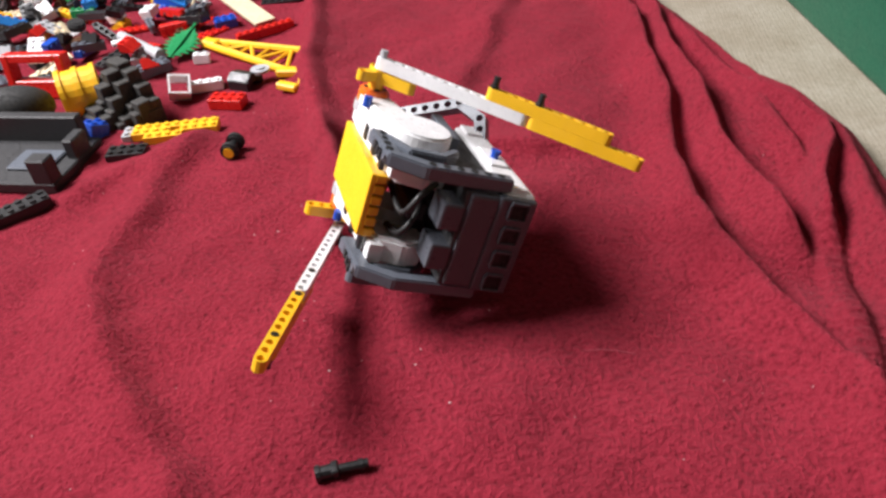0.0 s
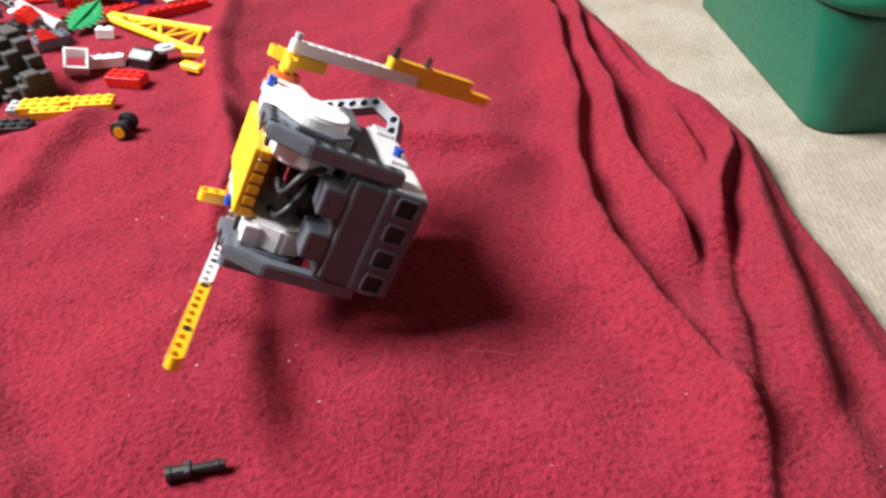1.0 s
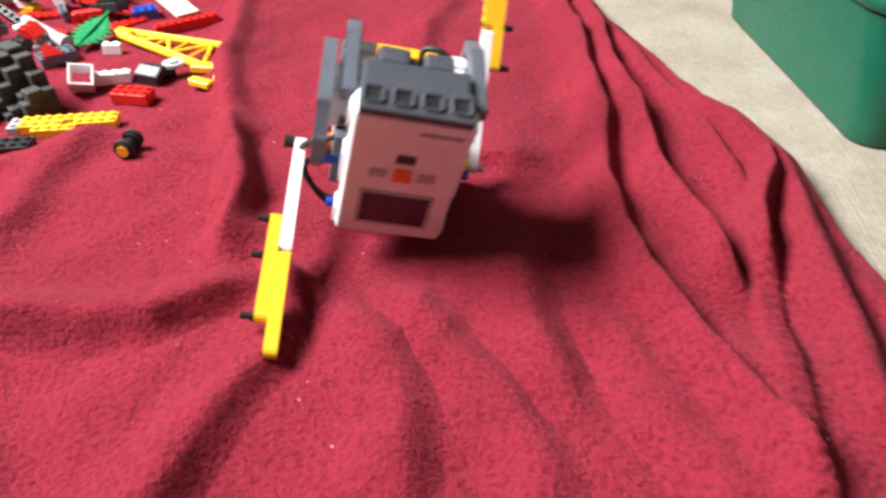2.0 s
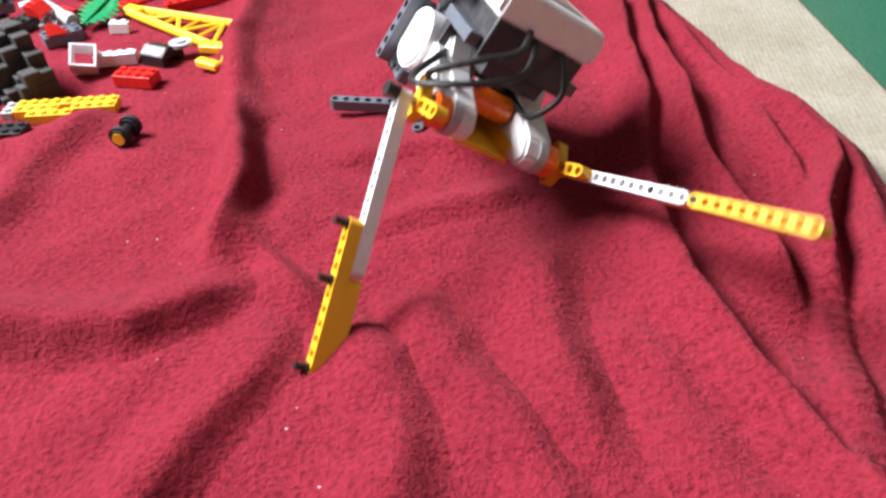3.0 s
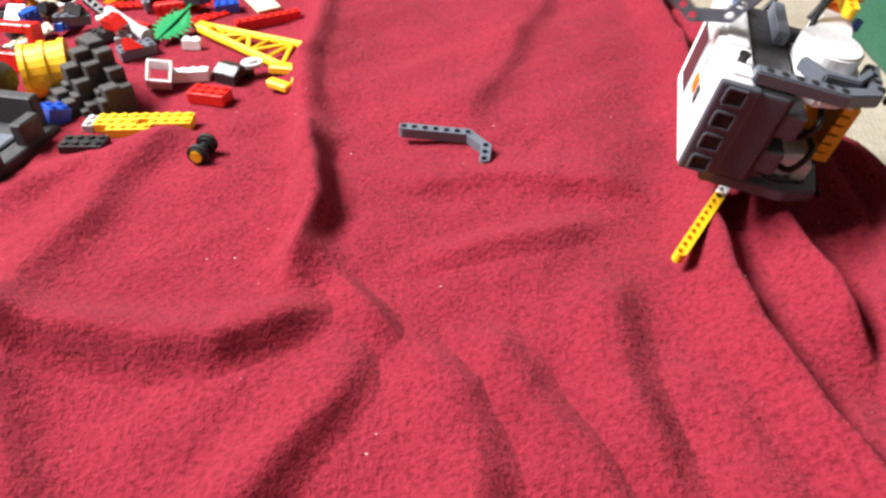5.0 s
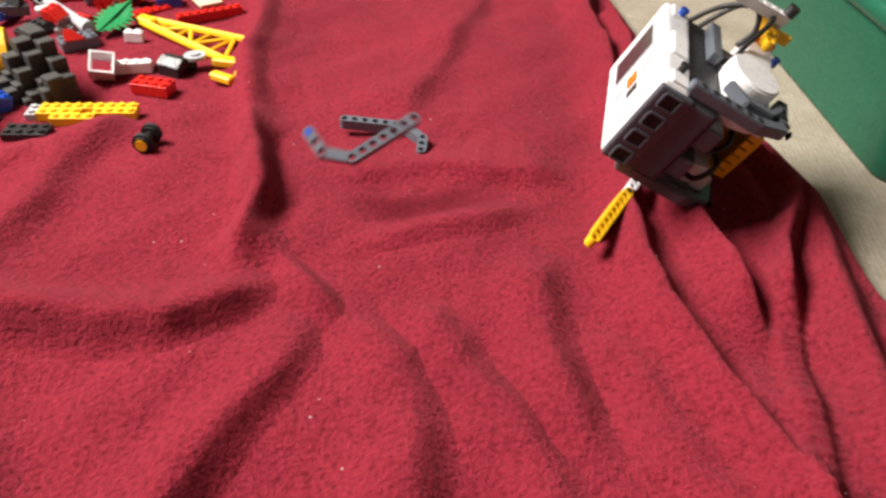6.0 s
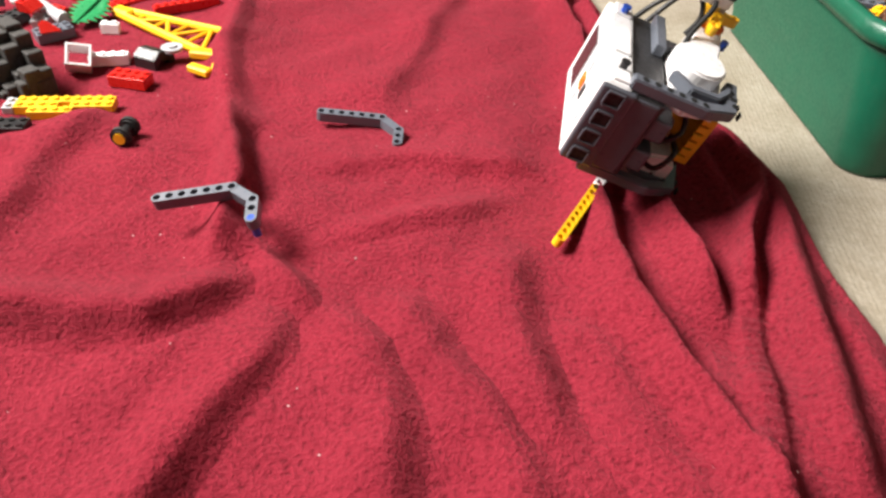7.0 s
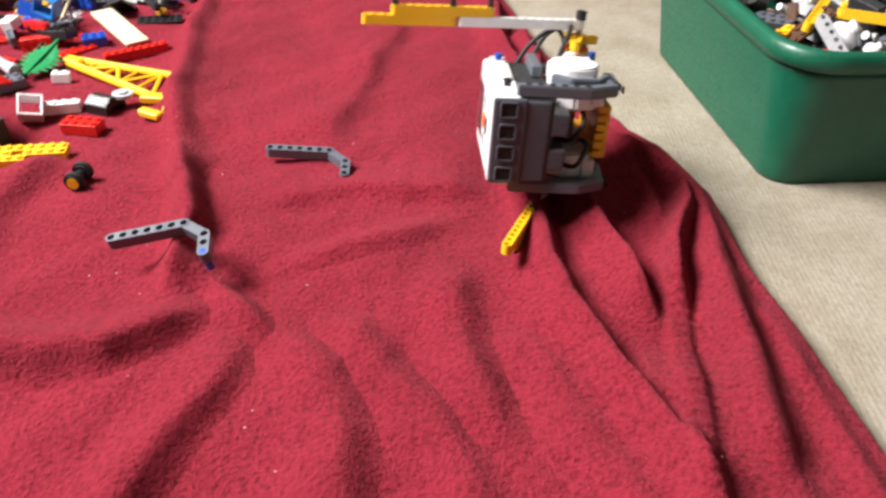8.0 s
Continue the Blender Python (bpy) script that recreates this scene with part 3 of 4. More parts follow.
def special_pieces():
    """The pieces at the near edge of the heap that can be told apart."""
    where = "lying on the red blanket"
    # wheel pair
    w = tagged(new("wheel_pair"), "pair of small black toy wheels with yellow hubs on an axle", "wheels")
    w.matrix_basis = pose(-0.151, 0.651, ground(-0.151, 0.651) + 0.0074, 0, 0, 84)
    for s in (-1, 1):
        bm = bmesh.new()
        bmesh.ops.create_cone(bm, cap_ends=True, segments=22, radius1=0.0078, radius2=0.0078, depth=0.0068, matrix=pose(s * 0.0080, 0, 0, 0, 90, 0))
        bmesh.ops.bevel(bm, geom=[e for e in bm.edges if e.calc_face_angle(0) > 1], offset=0.0016, segments=2, affect="EDGES")
        tyre = part("tyre", bm, RUBBER, w)
        bm = bmesh.new()
        rod(bm, (s * 0.0108, 0, 0), (s * 0.0121, 0, 0), 0.0045, 16)
        part("hub", bm, YELLOW, tyre, "yellow plastic hub")
    bm = bmesh.new()
    rod(bm, (-0.0052, 0, 0), (0.0052, 0, 0), 0.0036, 12)
    part("axle", bm, BLACK, w)

    def lone(me, name, m, label, category):
        ob = new(name, me)
        ob.matrix_basis = m
        return tagged(ob, label, category)

    lone(brick_mesh(4, 2, 0.0096, RED), "toy_brick", pose(-0.177, 0.747, ground(-0.177, 0.747), 0, 0, -12), f"red two by four studded toy brick {where}", "brick")
    # yellow studded plates joined in one stepped bar
    y = tagged(new("stepped_bar_toy"), f"bar of joined yellow studded toy plates {where}", "plates")
    y.matrix_basis = pose(-0.214, 0.692, ground(-0.214, 0.692), 0, 0, 4)
    for nx, ny, px, py, pz in ((9, 1, 0.002, 0.0085, 0.0), (3, 1, -0.0234, 0.0, 0.0), (4, 1, -0.0066, -0.0086, 0.0), (4, 1, 0.0234, 0.0, 0.0), (1, 1, -0.0066, 0.0, 0.0)):
        ob = new("plate", brick_mesh(nx, ny, 0.0072, YELLOW))
        ob.parent = y
        ob.matrix_basis = Matrix.Translation((px, py, pz))
    ob = new("end_plate", brick_mesh(1, 2, 0.0064, LIGHT_GREY))
    ob.parent, ob.matrix_basis = y, Matrix.Translation((-0.0405, 0.004, 0.0))
    lone(brick_mesh(4, 2, 0.0064, BLACK), "toy_brick", pose(-0.246, 0.662, ground(-0.246, 0.662), 0, 0, 2), f"black studded toy brick {where}", "brick")
    # lattice crane jib
    c = tagged(new("crane_toy"), "yellow lattice toy crane arm tucked under a blanket fold", "crane arm")
    c.matrix_basis = pose(-0.227, 0.884, ground(-0.2, 0.86) + 0.003, 0, 2, -28)
    L = 0.124
    for s in (-1, 1):
        bm = bmesh.new()
        rod(bm, (0, s * 0.004, 0.005), (L, s * 0.024, 0.005), 0.0042, 8)
        part("rail", bm, YELLOW, c)
    bm = bmesh.new()
    box(bm, (0.004, 0, 0.005), (0.022, 0.013, 0.009), 0.002)
    part("tip", bm, YELLOW, c)
    for k in range(4):
        a, b = 0.026 + k * 0.024, 0.026 + (k + 1) * 0.024
        s = 1 if k % 2 else -1
        wa, wb = 0.004 + 0.020 * a / L, 0.004 + 0.020 * b / L
        bm = bmesh.new()
        rod(bm, (a, s * wa, 0.005), (b, -s * wb, 0.005), 0.0022, 6)
        part("brace", bm, YELLOW, c)
        bm = bmesh.new()
        rod(bm, (a, wa, 0.005), (a, -wa, 0.005), 0.0020, 6)
        part("strut", bm, YELLOW, c)
    # yellow fork
    f = tagged(new("toy_fork"), "yellow forked toy piece by the blanket fold", "toy piece")
    f.matrix_basis = pose(-0.122, 0.780, ground(-0.122, 0.780), 0, 0, -10)
    bm = bmesh.new()
    box(bm, (0.0, 0.012, 0.005), (0.034, 0.011, 0.008), 0.0015)
    part("bar", bm, YELLOW, f)
    for x, yy, a in ((0.015, -0.004, 15), (0.004, -0.018, 70)):
        bm = bmesh.new()
        box(bm, (0, 0, 0), (0.009, 0.024, 0.007), 0.0015, pose(x, yy, 0.0045, 0, 0, a))
        part("prong", bm, YELLOW, f)
    # black wheel arch with a grey disc
    a = tagged(new("arch_toy"), f"black curved toy wheel arch {where}", "toy piece")
    a.matrix_basis = pose(-0.168, 0.786, ground(-0.168, 0.786), 0, 0, -25)
    bm = bmesh.new()
    prism(bm, [(-0.012, 0), (-0.012, 0.011), (-0.004, 0.016), (0.006, 0.014), (0.014, 0.007), (0.014, 0), (0.008, 0), (0.004, 0.006), (-0.004, 0.007), (-0.008, 0)], -0.012, 0.012, 0.0006)
    part("arch", bm, BLACK, a)
    bm = bmesh.new()
    rod(bm, (0.012, 0.012, 0.012), (0.012, 0.012, 0.015), 0.0095, 20)
    rod(bm, (0.012, 0.012, 0.015), (0.012, 0.012, 0.0165), 0.0045, 14)
    part("disc", bm, LIGHT_GREY, a, "light grey round disc")
    # white window frame and slope
    lone(panel_mesh(WHITE), "casement_toy", pose(-0.227, 0.764, ground(-0.227, 0.764) + 0.007, -50, 12, 16) @ Matrix.Diagonal((0.85, 0.9, 0.85, 1)), f"white open toy window frame {where}", "window frame")
    lone(slope_mesh(4, WHITE), "toy_slope", pose(-0.208, 0.789, ground(-0.208, 0.789), 0, 0, 10), f"long white sloped toy brick {where}", "brick")
    # grey stepped rock piece
    r = tagged(new("rock_piece"), "old dark grey stepped toy rock wall standing in the heap", "rock")
    r.matrix_basis = pose(-0.262, 0.748, ground(-0.262, 0.748), 0, 0, -42)
    rng = random.Random(3)
    for i in range(6):
        for j in range(4):
            h = 0.054 - 0.0075 * abs(i - 1.8) - 0.011 * j + rng.uniform(-0.008, 0.006)
            if h < 0.006:
                continue
            bm = bmesh.new()
            w = rng.uniform(0.009, 0.0128)
            box(bm, ((i - 2.4) * 0.0118, -j * 0.0118 + rng.uniform(-0.0015, 0.0015), h / 2), (0.0128, 0.0128, h), 0.0008)
            box(bm, ((i - 2.4) * 0.0118 + rng.uniform(-0.002, 0.002), -j * 0.0118 - 0.003, h * 0.32), (w, 0.0135, h * 0.62), 0.0008)
            part("block", bm, OLD_GREY, r)
    # yellow drum
    d = tagged(new("toy_drum"), "yellow ribbed toy drum on its side in the heap", "drum")
    d.matrix_basis = pose(-0.312, 0.752, ground(-0.312, 0.752) + 0.0245, 0, 0, 24) @ Matrix.Diagonal((1.1, 1.16, 1.16, 1))
    bm = bmesh.new()
    rod(bm, (-0.012, 0, 0), (0.012, 0, 0), 0.0190, 24)
    part("drum", bm, YELLOW, d, smooth=False)
    for x in (-0.014, 0.0, 0.014):
        bm = bmesh.new()
        rod(bm, (x - 0.002, 0, 0), (x + 0.002, 0, 0), 0.0205, 24)
        part("hoop", bm, YELLOW, d)
    # red frame
    q = tagged(new("doorway_toy"), "red rectangular toy window frame in the heap", "window frame")
    q.matrix_basis = pose(-0.376, 0.802, ground(-0.376, 0.802), -8, 0, -8)
    for nm, cc, ss in (("post", (-0.029, 0, 0.022), (0.008, 0.015, 0.044)), ("post", (0.029, 0, 0.022), (0.008, 0.015, 0.044)), ("rail", (0, 0, 0.040), (0.0498, 0.015, 0.008)), ("rail", (0, 0, 0.009), (0.0498, 0.015, 0.018))):
        bm = bmesh.new()
        box(bm, cc, ss, 0.001)
        part(nm, bm, RED, q)
    # dark grey chassis
    e = tagged(new("platform_toy"), "dark grey stepped toy base plate at the edge of the heap", "base")
    e.matrix_basis = pose(-0.338, 0.660, ground(-0.338, 0.66), 0, 0, -10)
    for nm, cc, ss in (("deck", (0, 0, 0.006), (0.112, 0.075, 0.010)), ("wall", (-0.005, 0.034, 0.022), (0.10, 0.010, 0.026)), ("wall", (0.046, -0.030, 0.020), (0.018, 0.014, 0.024)),
                       ("wall", (-0.040, -0.030, 0.018), (0.020, 0.014, 0.020)), ("wall", (0.050, 0.012, 0.018), (0.010, 0.022, 0.020)), ("tray", (0.020, -0.004, 0.0125), (0.040, 0.030, 0.003))):
        bm = bmesh.new()
        box(bm, cc, ss, 0.0012)
        part(nm, bm, GREY if nm == "tray" else DARK_GREY, e)
    bm = bmesh.new()
    bmesh.ops.create_uvsphere(bm, u_segments=20, v_segments=12, radius=0.03, matrix=pose(-0.375, 0.735, ground(-0.375, 0.735) + 0.016, 0, 0, 20) @ Matrix.Diagonal((1.3, 0.75, 0.75, 1)))
    tagged(part("dome_toy", bm, RUBBER, smooth=True), "black rounded toy shell in the heap", "shell")
    lone(brick_mesh(6, 2, 0.0096, BLACK), "toy_brick", pose(-0.308, 0.583, ground(-0.308, 0.583), 0, 0, 42), f"long black studded toy brick {where}", "brick")
    lone(brick_mesh(2, 2, 0.0096, YELLOW), "toy_brick", pose(-0.312, 0.705, ground(-0.312, 0.705), 0, 0, 20), f"yellow two by two studded toy brick {where}", "brick")
    lone(brick_mesh(2, 2, 0.014, BLUE), "toy_brick", pose(-0.288, 0.70, ground(-0.288, 0.70), 0, 20, 50), f"dark blue studded toy brick {where}", "brick")
    # green leaf
    g = tagged(new("toy_leaf"), "green serrated toy palm leaf lying on the heap", "leaf")
    g.matrix_basis = pose(-0.250, 0.872, ground(-0.250, 0.872) + 0.012, 14, 8, -18) @ Matrix.Diagonal((0.80, 0.56, 0.5, 1))
    bm = bmesh.new()
    outline = []
    for k in range(9):
        yv = -0.045 + k * 0.0105
        wv = 0.026 * math.sin(math.pi * (k + 0.6) / 9.2)
        outline += [(wv, yv), (wv * 0.55, yv + 0.005)]
    left = [(-x, yv) for x, yv in reversed(outline)]
    vs = [bm.verts.new((x, yv, 0.006 * (1 - abs(x) / 0.03))) for x, yv in outline + left]
    fc = bm.faces.new(vs)
    ex = bmesh.ops.extrude_face_region(bm, geom=[fc])
    bmesh.ops.translate(bm, verts=[v for v in ex["geom"] if isinstance(v, bmesh.types.BMVert)], vec=(0, 0, -0.002))
    part("blade", bm, GREEN, g)
    bm = bmesh.new()
    rod(bm, (0, -0.047, 0.006), (0, 0.055, 0.007), 0.002, 8)
    part("rib", bm, GREEN, g)
    # grey tube, red bar, cream plank, blue brick
    bm = bmesh.new()
    rod(bm, (-0.036, 0, 0.006), (0.036, 0, 0.006), 0.0055, 16)
    rod(bm, (0.030, 0, 0.006), (0.040, 0, 0.006), 0.0066, 16)
    tube_piece = tagged(part("pipe_toy", bm, LIGHT_GREY), "shiny light grey toy tube on the heap", "tube")
    tube_piece.matrix_basis = pose(-0.300, 0.880, ground(-0.300, 0.88) + 0.008, 0, 4, -41)
    lone(brick_mesh(8, 1, 0.0096, RED), "toy_brick", pose(-0.171, 0.918, ground(-0.171, 0.918), 0, 0, 31), f"long narrow red toy brick {where}", "brick")
    lone(brick_mesh(12, 3, 0.0032, TAN, False), "toy_plank", pose(-0.203, 0.978, ground(-0.203, 0.978) + 0.006, 0, 4, -54), "long smooth cream toy plank on the heap", "plank")
    lone(brick_mesh(3, 2, 0.0096, BLUE), "toy_brick", pose(-0.222, 0.948, ground(-0.222, 0.948), 0, 0, 22), f"blue studded toy brick {where}", "brick")
    # black axle with bush on the open blanket
    bm = bmesh.new()
    rod(bm, (-0.013, 0, 0.0036), (-0.003, 0, 0.0036), 0.0037, 12)
    rod(bm, (-0.014, 0, 0.0036), (-0.0115, 0, 0.0036), 0.0044, 12)
    box(bm, (-0.004, 0.0, 0.0040), (0.004, 0.008, 0.006), 0.0008)
    rod(bm, (-0.003, 0, 0.0036), (0.013, 0, 0.0030), 0.0026, 10)
    rod(bm, (0.008, 0, 0.0030), (0.0105, 0, 0.0030), 0.0032, 10)
    pin = tagged(part("peg_toy", bm, BLACK), "small black toy axle pin alone on the red blanket", "pin")
    pin.matrix_basis = pose(-0.031, 0.333, ground(-0.031, 0.333), 0, 0, 12)


special_pieces()


# ---- the robot ----
U = 0.0009056
PR = 8 * U


def v(*c):
    return Vector(c) * U


def bxs(bm, c, s, bev=0.0, seg=2):
    return box(bm, v(*c), v(*s), bev * U, seg=seg)


def side_frame(bm, sgn):
    """The bent grey beam that carries one motor."""
    x0, x1 = (34, 43) if sgn > 0 else (-43, -34)
    out = [(52, -18), (52, -74), (41, -96), (4, -100), (4, -91), (36, -87), (43, -70), (43, -18)]
    prism(bm, [(y * U, z * U) for y, z in out], x0 * U, x1 * U, 1.0 * U)
    return bm


def bent_beam(name, label, pitch, pin_mat=None):
    """Double-bent beam: seven holes, a slanted piece, three holes; knee at the origin, long leg along -x, short leg along -y."""
    turn = pose(0, 0, 0, 0, 90, 0)
    bm = bmesh.new()
    liftarm(bm, 7, pitch, m=pose(0, 0, 0, 0, 0, 90) @ turn)
    o = 1.77 * pitch
    liftarm(bm, 2, o * 1.414, pitch, m=pose(0, 0, 0, 0, 0, 225) @ turn, shrink=0.0003, width=pitch)
    liftarm(bm, 3, pitch, m=pose(o, -o, 0, 0, 0, 180) @ turn)
    ob = tagged(part(name, bm, GREY), label, "beam")
    return ob


def make_robot():
    thing = tagged(new("robot"), "toy robot with white brick, grey frame and long yellow arms", "robot")
    # control brick
    bm = bmesh.new()
    bxs(bm, (0, -1, -11), (71, 109, 22), 4.5, 3)
    shell = part("brick_shell", bm, WHITE, thing, "white plastic control brick shell")
    for y0, y1 in ((-54, -38), (-14, 14), (36, 50)):
        for s in (-1, 1):
            bm = bmesh.new()
            bxs(bm, (s * 35.8, (y0 + y1) / 2, -12), (3.2, y1 - y0, 13), 1.2)
            part("side_rib", bm, WHITE, shell)
    bm = bmesh.new()
    bxs(bm, (0, 0, -34), (66, 108, 26), 2)
    part("brick_base", bm, DARK_GREY, thing, "dark grey underside of the control brick")
    bm = bmesh.new()
    bxs(bm, (0, 54, -13), (67, 7, 25), 2)
    ports = part("port_block", bm, PORT_GREY, thing, "grey end block with four sockets")
    for i in range(4):
        x = (i - 1.5) * 17
        bm = bmesh.new()
        for cx, cz, sx, sz in ((-5.6, 0, 1.6, 12), (5.6, 0, 1.6, 12), (0, 6.2, 9.6, 1.6), (0, -6.2, 9.6, 1.6)):
            bxs(bm, (x + cx, 58.0, -12 + cz), (sx, 2.4, sz), 0.3, 1)
        socket = part("socket", bm, PORT_GREY, ports)
        # flat dark plates paint the shade inside the socket
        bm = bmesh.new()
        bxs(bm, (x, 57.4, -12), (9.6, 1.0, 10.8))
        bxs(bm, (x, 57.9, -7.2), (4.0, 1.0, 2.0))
        part("socket_shade", bm, HOLE_SHADE, ports)
    bm = bmesh.new()
    bxs(bm, (0, 50, -34), (64, 12, 20), 2)
    for s in (-1, 1):
        bxs(bm, (s * 14, 44, -52), (18, 22, 14), 2)
    part("port_cover", bm, PORT_GREY, thing)
    bm = bmesh.new()
    bxs(bm, (0, -26.5, 0.15), (48, 34, 0.8), 0.6, 1)
    bezel = part("screen_frame", bm, LIGHT_GREY, shell, "pale grey screen surround")
    bm = bmesh.new()
    bxs(bm, (0, -26.5, 0.6), (43, 28, 0.8), 0.3, 1)
    part("screen", bm, SCREEN, shell, "dark display window")
    for name, c, s, mat, lab in (("button", (0, 7, 0.7), (11, 11, 1.8), ORANGE, "orange centre button"), ("button", (0, 21, 0.5), (12, 7, 1.4), DARK_GREY, "dark grey button"),
                                 ("button", (-15, 7, 0.5), (11, 7, 1.4), LIGHT_GREY, "light grey button"), ("button", (15, 7, 0.5), (11, 7, 1.4), LIGHT_GREY, "light grey button")):
        bm = bmesh.new()
        bxs(bm, c, s, 0.7)
        part(name, bm, mat, shell, lab)
    bm = bmesh.new()
    bxs(bm, (17, 44, 0.2), (26, 1.6, 0.6))
    part("printed_mark", bm, GREY, shell, "small printed bar")
    for x, y, s in ((-36, -42, -1), (36, 2, 1), (-36, 34, -1)):
        bm = bmesh.new()
        rod(bm, v(x, y, -12), v(x + 6 * s, y, -12), 2.9 * U, 12)
        rod(bm, v(x + 5 * s, y, -12), v(x + 6.6 * s, y, -12), 3.5 * U, 12)
        part("blue_pin", bm, BLUE if y < 30 else BLACK, shell)
    # motors
    for s in (-1, 1):
        bm = bmesh.new()
        side_frame(bm, s)
        frame_part = part("side_frame", bm, GREY, thing, "blue-grey bent frame beam")
        # dark discs and strips on the beam paint the shade of its holes
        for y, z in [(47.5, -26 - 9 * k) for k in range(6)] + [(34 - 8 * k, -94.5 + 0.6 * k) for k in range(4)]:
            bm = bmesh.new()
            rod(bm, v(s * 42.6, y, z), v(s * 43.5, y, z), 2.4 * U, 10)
            part("frame_hole_shade", bm, HOLE_SHADE, frame_part)
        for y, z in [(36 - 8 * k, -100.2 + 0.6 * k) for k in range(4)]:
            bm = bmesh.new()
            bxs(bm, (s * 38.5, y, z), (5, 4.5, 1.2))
            part("frame_slot_shade", bm, HOLE_SHADE, frame_part)
        bm = bmesh.new()
        rod(bm, v(s * 36, 2, -67), v(s * 49.0, 2, -67), 20.3 * U, 36)
        bmesh.ops.bevel(bm, geom=[e for e in bm.edges if e.calc_face_angle(0) > 1], offset=1.6 * U, segments=2, affect="EDGES")
        part("motor_cap", bm, WHITE, thing, "round white motor cap")
        bm = bmesh.new()
        prism(bm, [(y * U, z * U) for y, z in ((-8, -54), (-40, -66), (-62, -72), (-74, -78), (-75, -89), (-64, -93), (-38, -90), (-8, -84))], s * 35 * U, s * 43.5 * U, 1.5 * U)
        part("motor_neck", bm, WHITE, thing)
        bm = bmesh.new()
        prism(bm, [(y * U, z * U) for y, z in ((24, -46), (38, -60), (36, -82), (22, -92), (12, -92), (30, -80), (31, -62), (20, -50))], s * 36 * U, s * 45 * U, 1.0 * U)
        part("cap_guard", bm, GREY, thing)
        bm = bmesh.new()
        prism(bm, [(y * U, z * U) for y, z in ((30, -52), (34, -66), (28, -84), (10, -90), (-50, -93), (-74, -92), (-78, -82), (-70, -72), (-34, -62), (-20, -48))], s * 19 * U, s * 37 * U, 2.0 * U)
        shell2 = part("motor_shell", bm, WHITE, thing, "white motor housing")
        bm = bmesh.new()
        rod(bm, v(s * 10, -8, -68), v(s * 24, -8, -68), 15 * U, 24)
        part("motor_drum", bm, LIGHT_GREY, thing)
        for y in (-28, -4, 18):
            bm = bmesh.new()
            bxs(bm, (s * 28, y, -91.6), (10, 7, 3), 0.6)
            part("motor_slot", bm, BLACK, shell2)
        bm = bmesh.new()
        bxs(bm, (s * 30, 27, -84), (14, 9, 10), 1.2)
        part("motor_clip", bm, WHITE, shell2)
        bm = bmesh.new()
        bxs(bm, (s * 38, -28, -40), (9, 44, 8), 1.0)
        part("side_beam", bm, GREY, thing)
        bm = bmesh.new()
        bxs(bm, (s * 38, -16, -56), (8, 8, 30), 1.0)
        part("upright_beam", bm, DARK_GREY, thing)
        bm = bmesh.new()
        rod(bm, v(s * 36, -66, -83), v(s * 47, -66, -83), 10.5 * U, 24)
        bmesh.ops.bevel(bm, geom=[e for e in bm.edges if e.calc_face_angle(0) > 1], offset=1.2 * U, segments=2, affect="EDGES")
        hub = part("motor_hub", bm, ORANGE, thing, "orange rotating motor hub")
        # four dark discs paint shaded holes on the solid hub face
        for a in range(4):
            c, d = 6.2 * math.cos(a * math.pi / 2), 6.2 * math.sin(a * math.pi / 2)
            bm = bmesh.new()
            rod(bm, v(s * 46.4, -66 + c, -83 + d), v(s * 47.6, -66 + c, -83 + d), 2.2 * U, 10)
            part("hub_hole_shade", bm, HOLE_SHADE, hub)
        bm = bmesh.new()
        rod(bm, v(s * 30, -66, -83), v(s * 36.5, -66, -83), 11.5 * U, 24)
        part("hub_collar", bm, LIGHT_GREY, thing)
        bm = bmesh.new()
        rod(bm, v(s * 40, -44, -92), v(s * 47, -44, -92), 3 * U, 12)
        part("blue_pin", bm, BLUE, thing)
    bm = bmesh.new()
    rod(bm, v(-16, -36, -74), v(16, -36, -74), 9 * U, 20)
    part("inner_hub", bm, ORANGE, thing, "orange hub between the motors")
    bm = bmesh.new()
    bxs(bm, (0, -20, -52), (44, 60, 10), 2)
    bxs(bm, (0, 6, -62), (12, 36, 14), 2)
    part("core_block", bm, DARK_GREY, thing)
    # yellow panel on the back
    bm = bmesh.new()
    bxs(bm, (0, -19, -95.5), (43, 88, 4), 1.2)
    panel = part("back_panel", bm, YELLOW, thing, "bright yellow back panel")
    for x in (-19.5, 19.5):
        bm = bmesh.new()
        bxs(bm, (x, -19, -89), (3, 84, 9), 0.6)
        part("panel_lip", bm, YELLOW, panel)
    for k in range(6):
        bm = bmesh.new()
        bxs(bm, ((k - 2.5) * 7.4, 23.5, -90.5), (5.6, 4, 7), 0.8)
        part("panel_tooth", bm, YELLOW, panel)
    # cables
    for pts in ([(-12, -56, -20), (-22, -74, -30), (-44, -78, -44), (-60, -70, -62), (-50, -60, -70), (-34, -56, -66)], [(-4, -56, -24), (-16, -80, -40), (-50, -86, -58), (-64, -62, -74), (-44, -34, -62), (-24, -10, -56)],
                [(14, -56, -22), (20, -72, -40), (16, -64, -62), (18, -40, -66), (12, -14, -62)], [(10, 14, -58), (4, 34, -66), (-10, 36, -74), (-16, 14, -76)], [(24, 28, -56), (22, 44, -70), (6, 40, -78), (12, 10, -80)]):
        bm = bmesh.new()
        tube(bm, [v(*p) for p in pts], 2.1 * U, 8)
        part("cable", bm, CABLE, thing, "flat black connecting cable", smooth=True)
    return thing


CRANK = -67


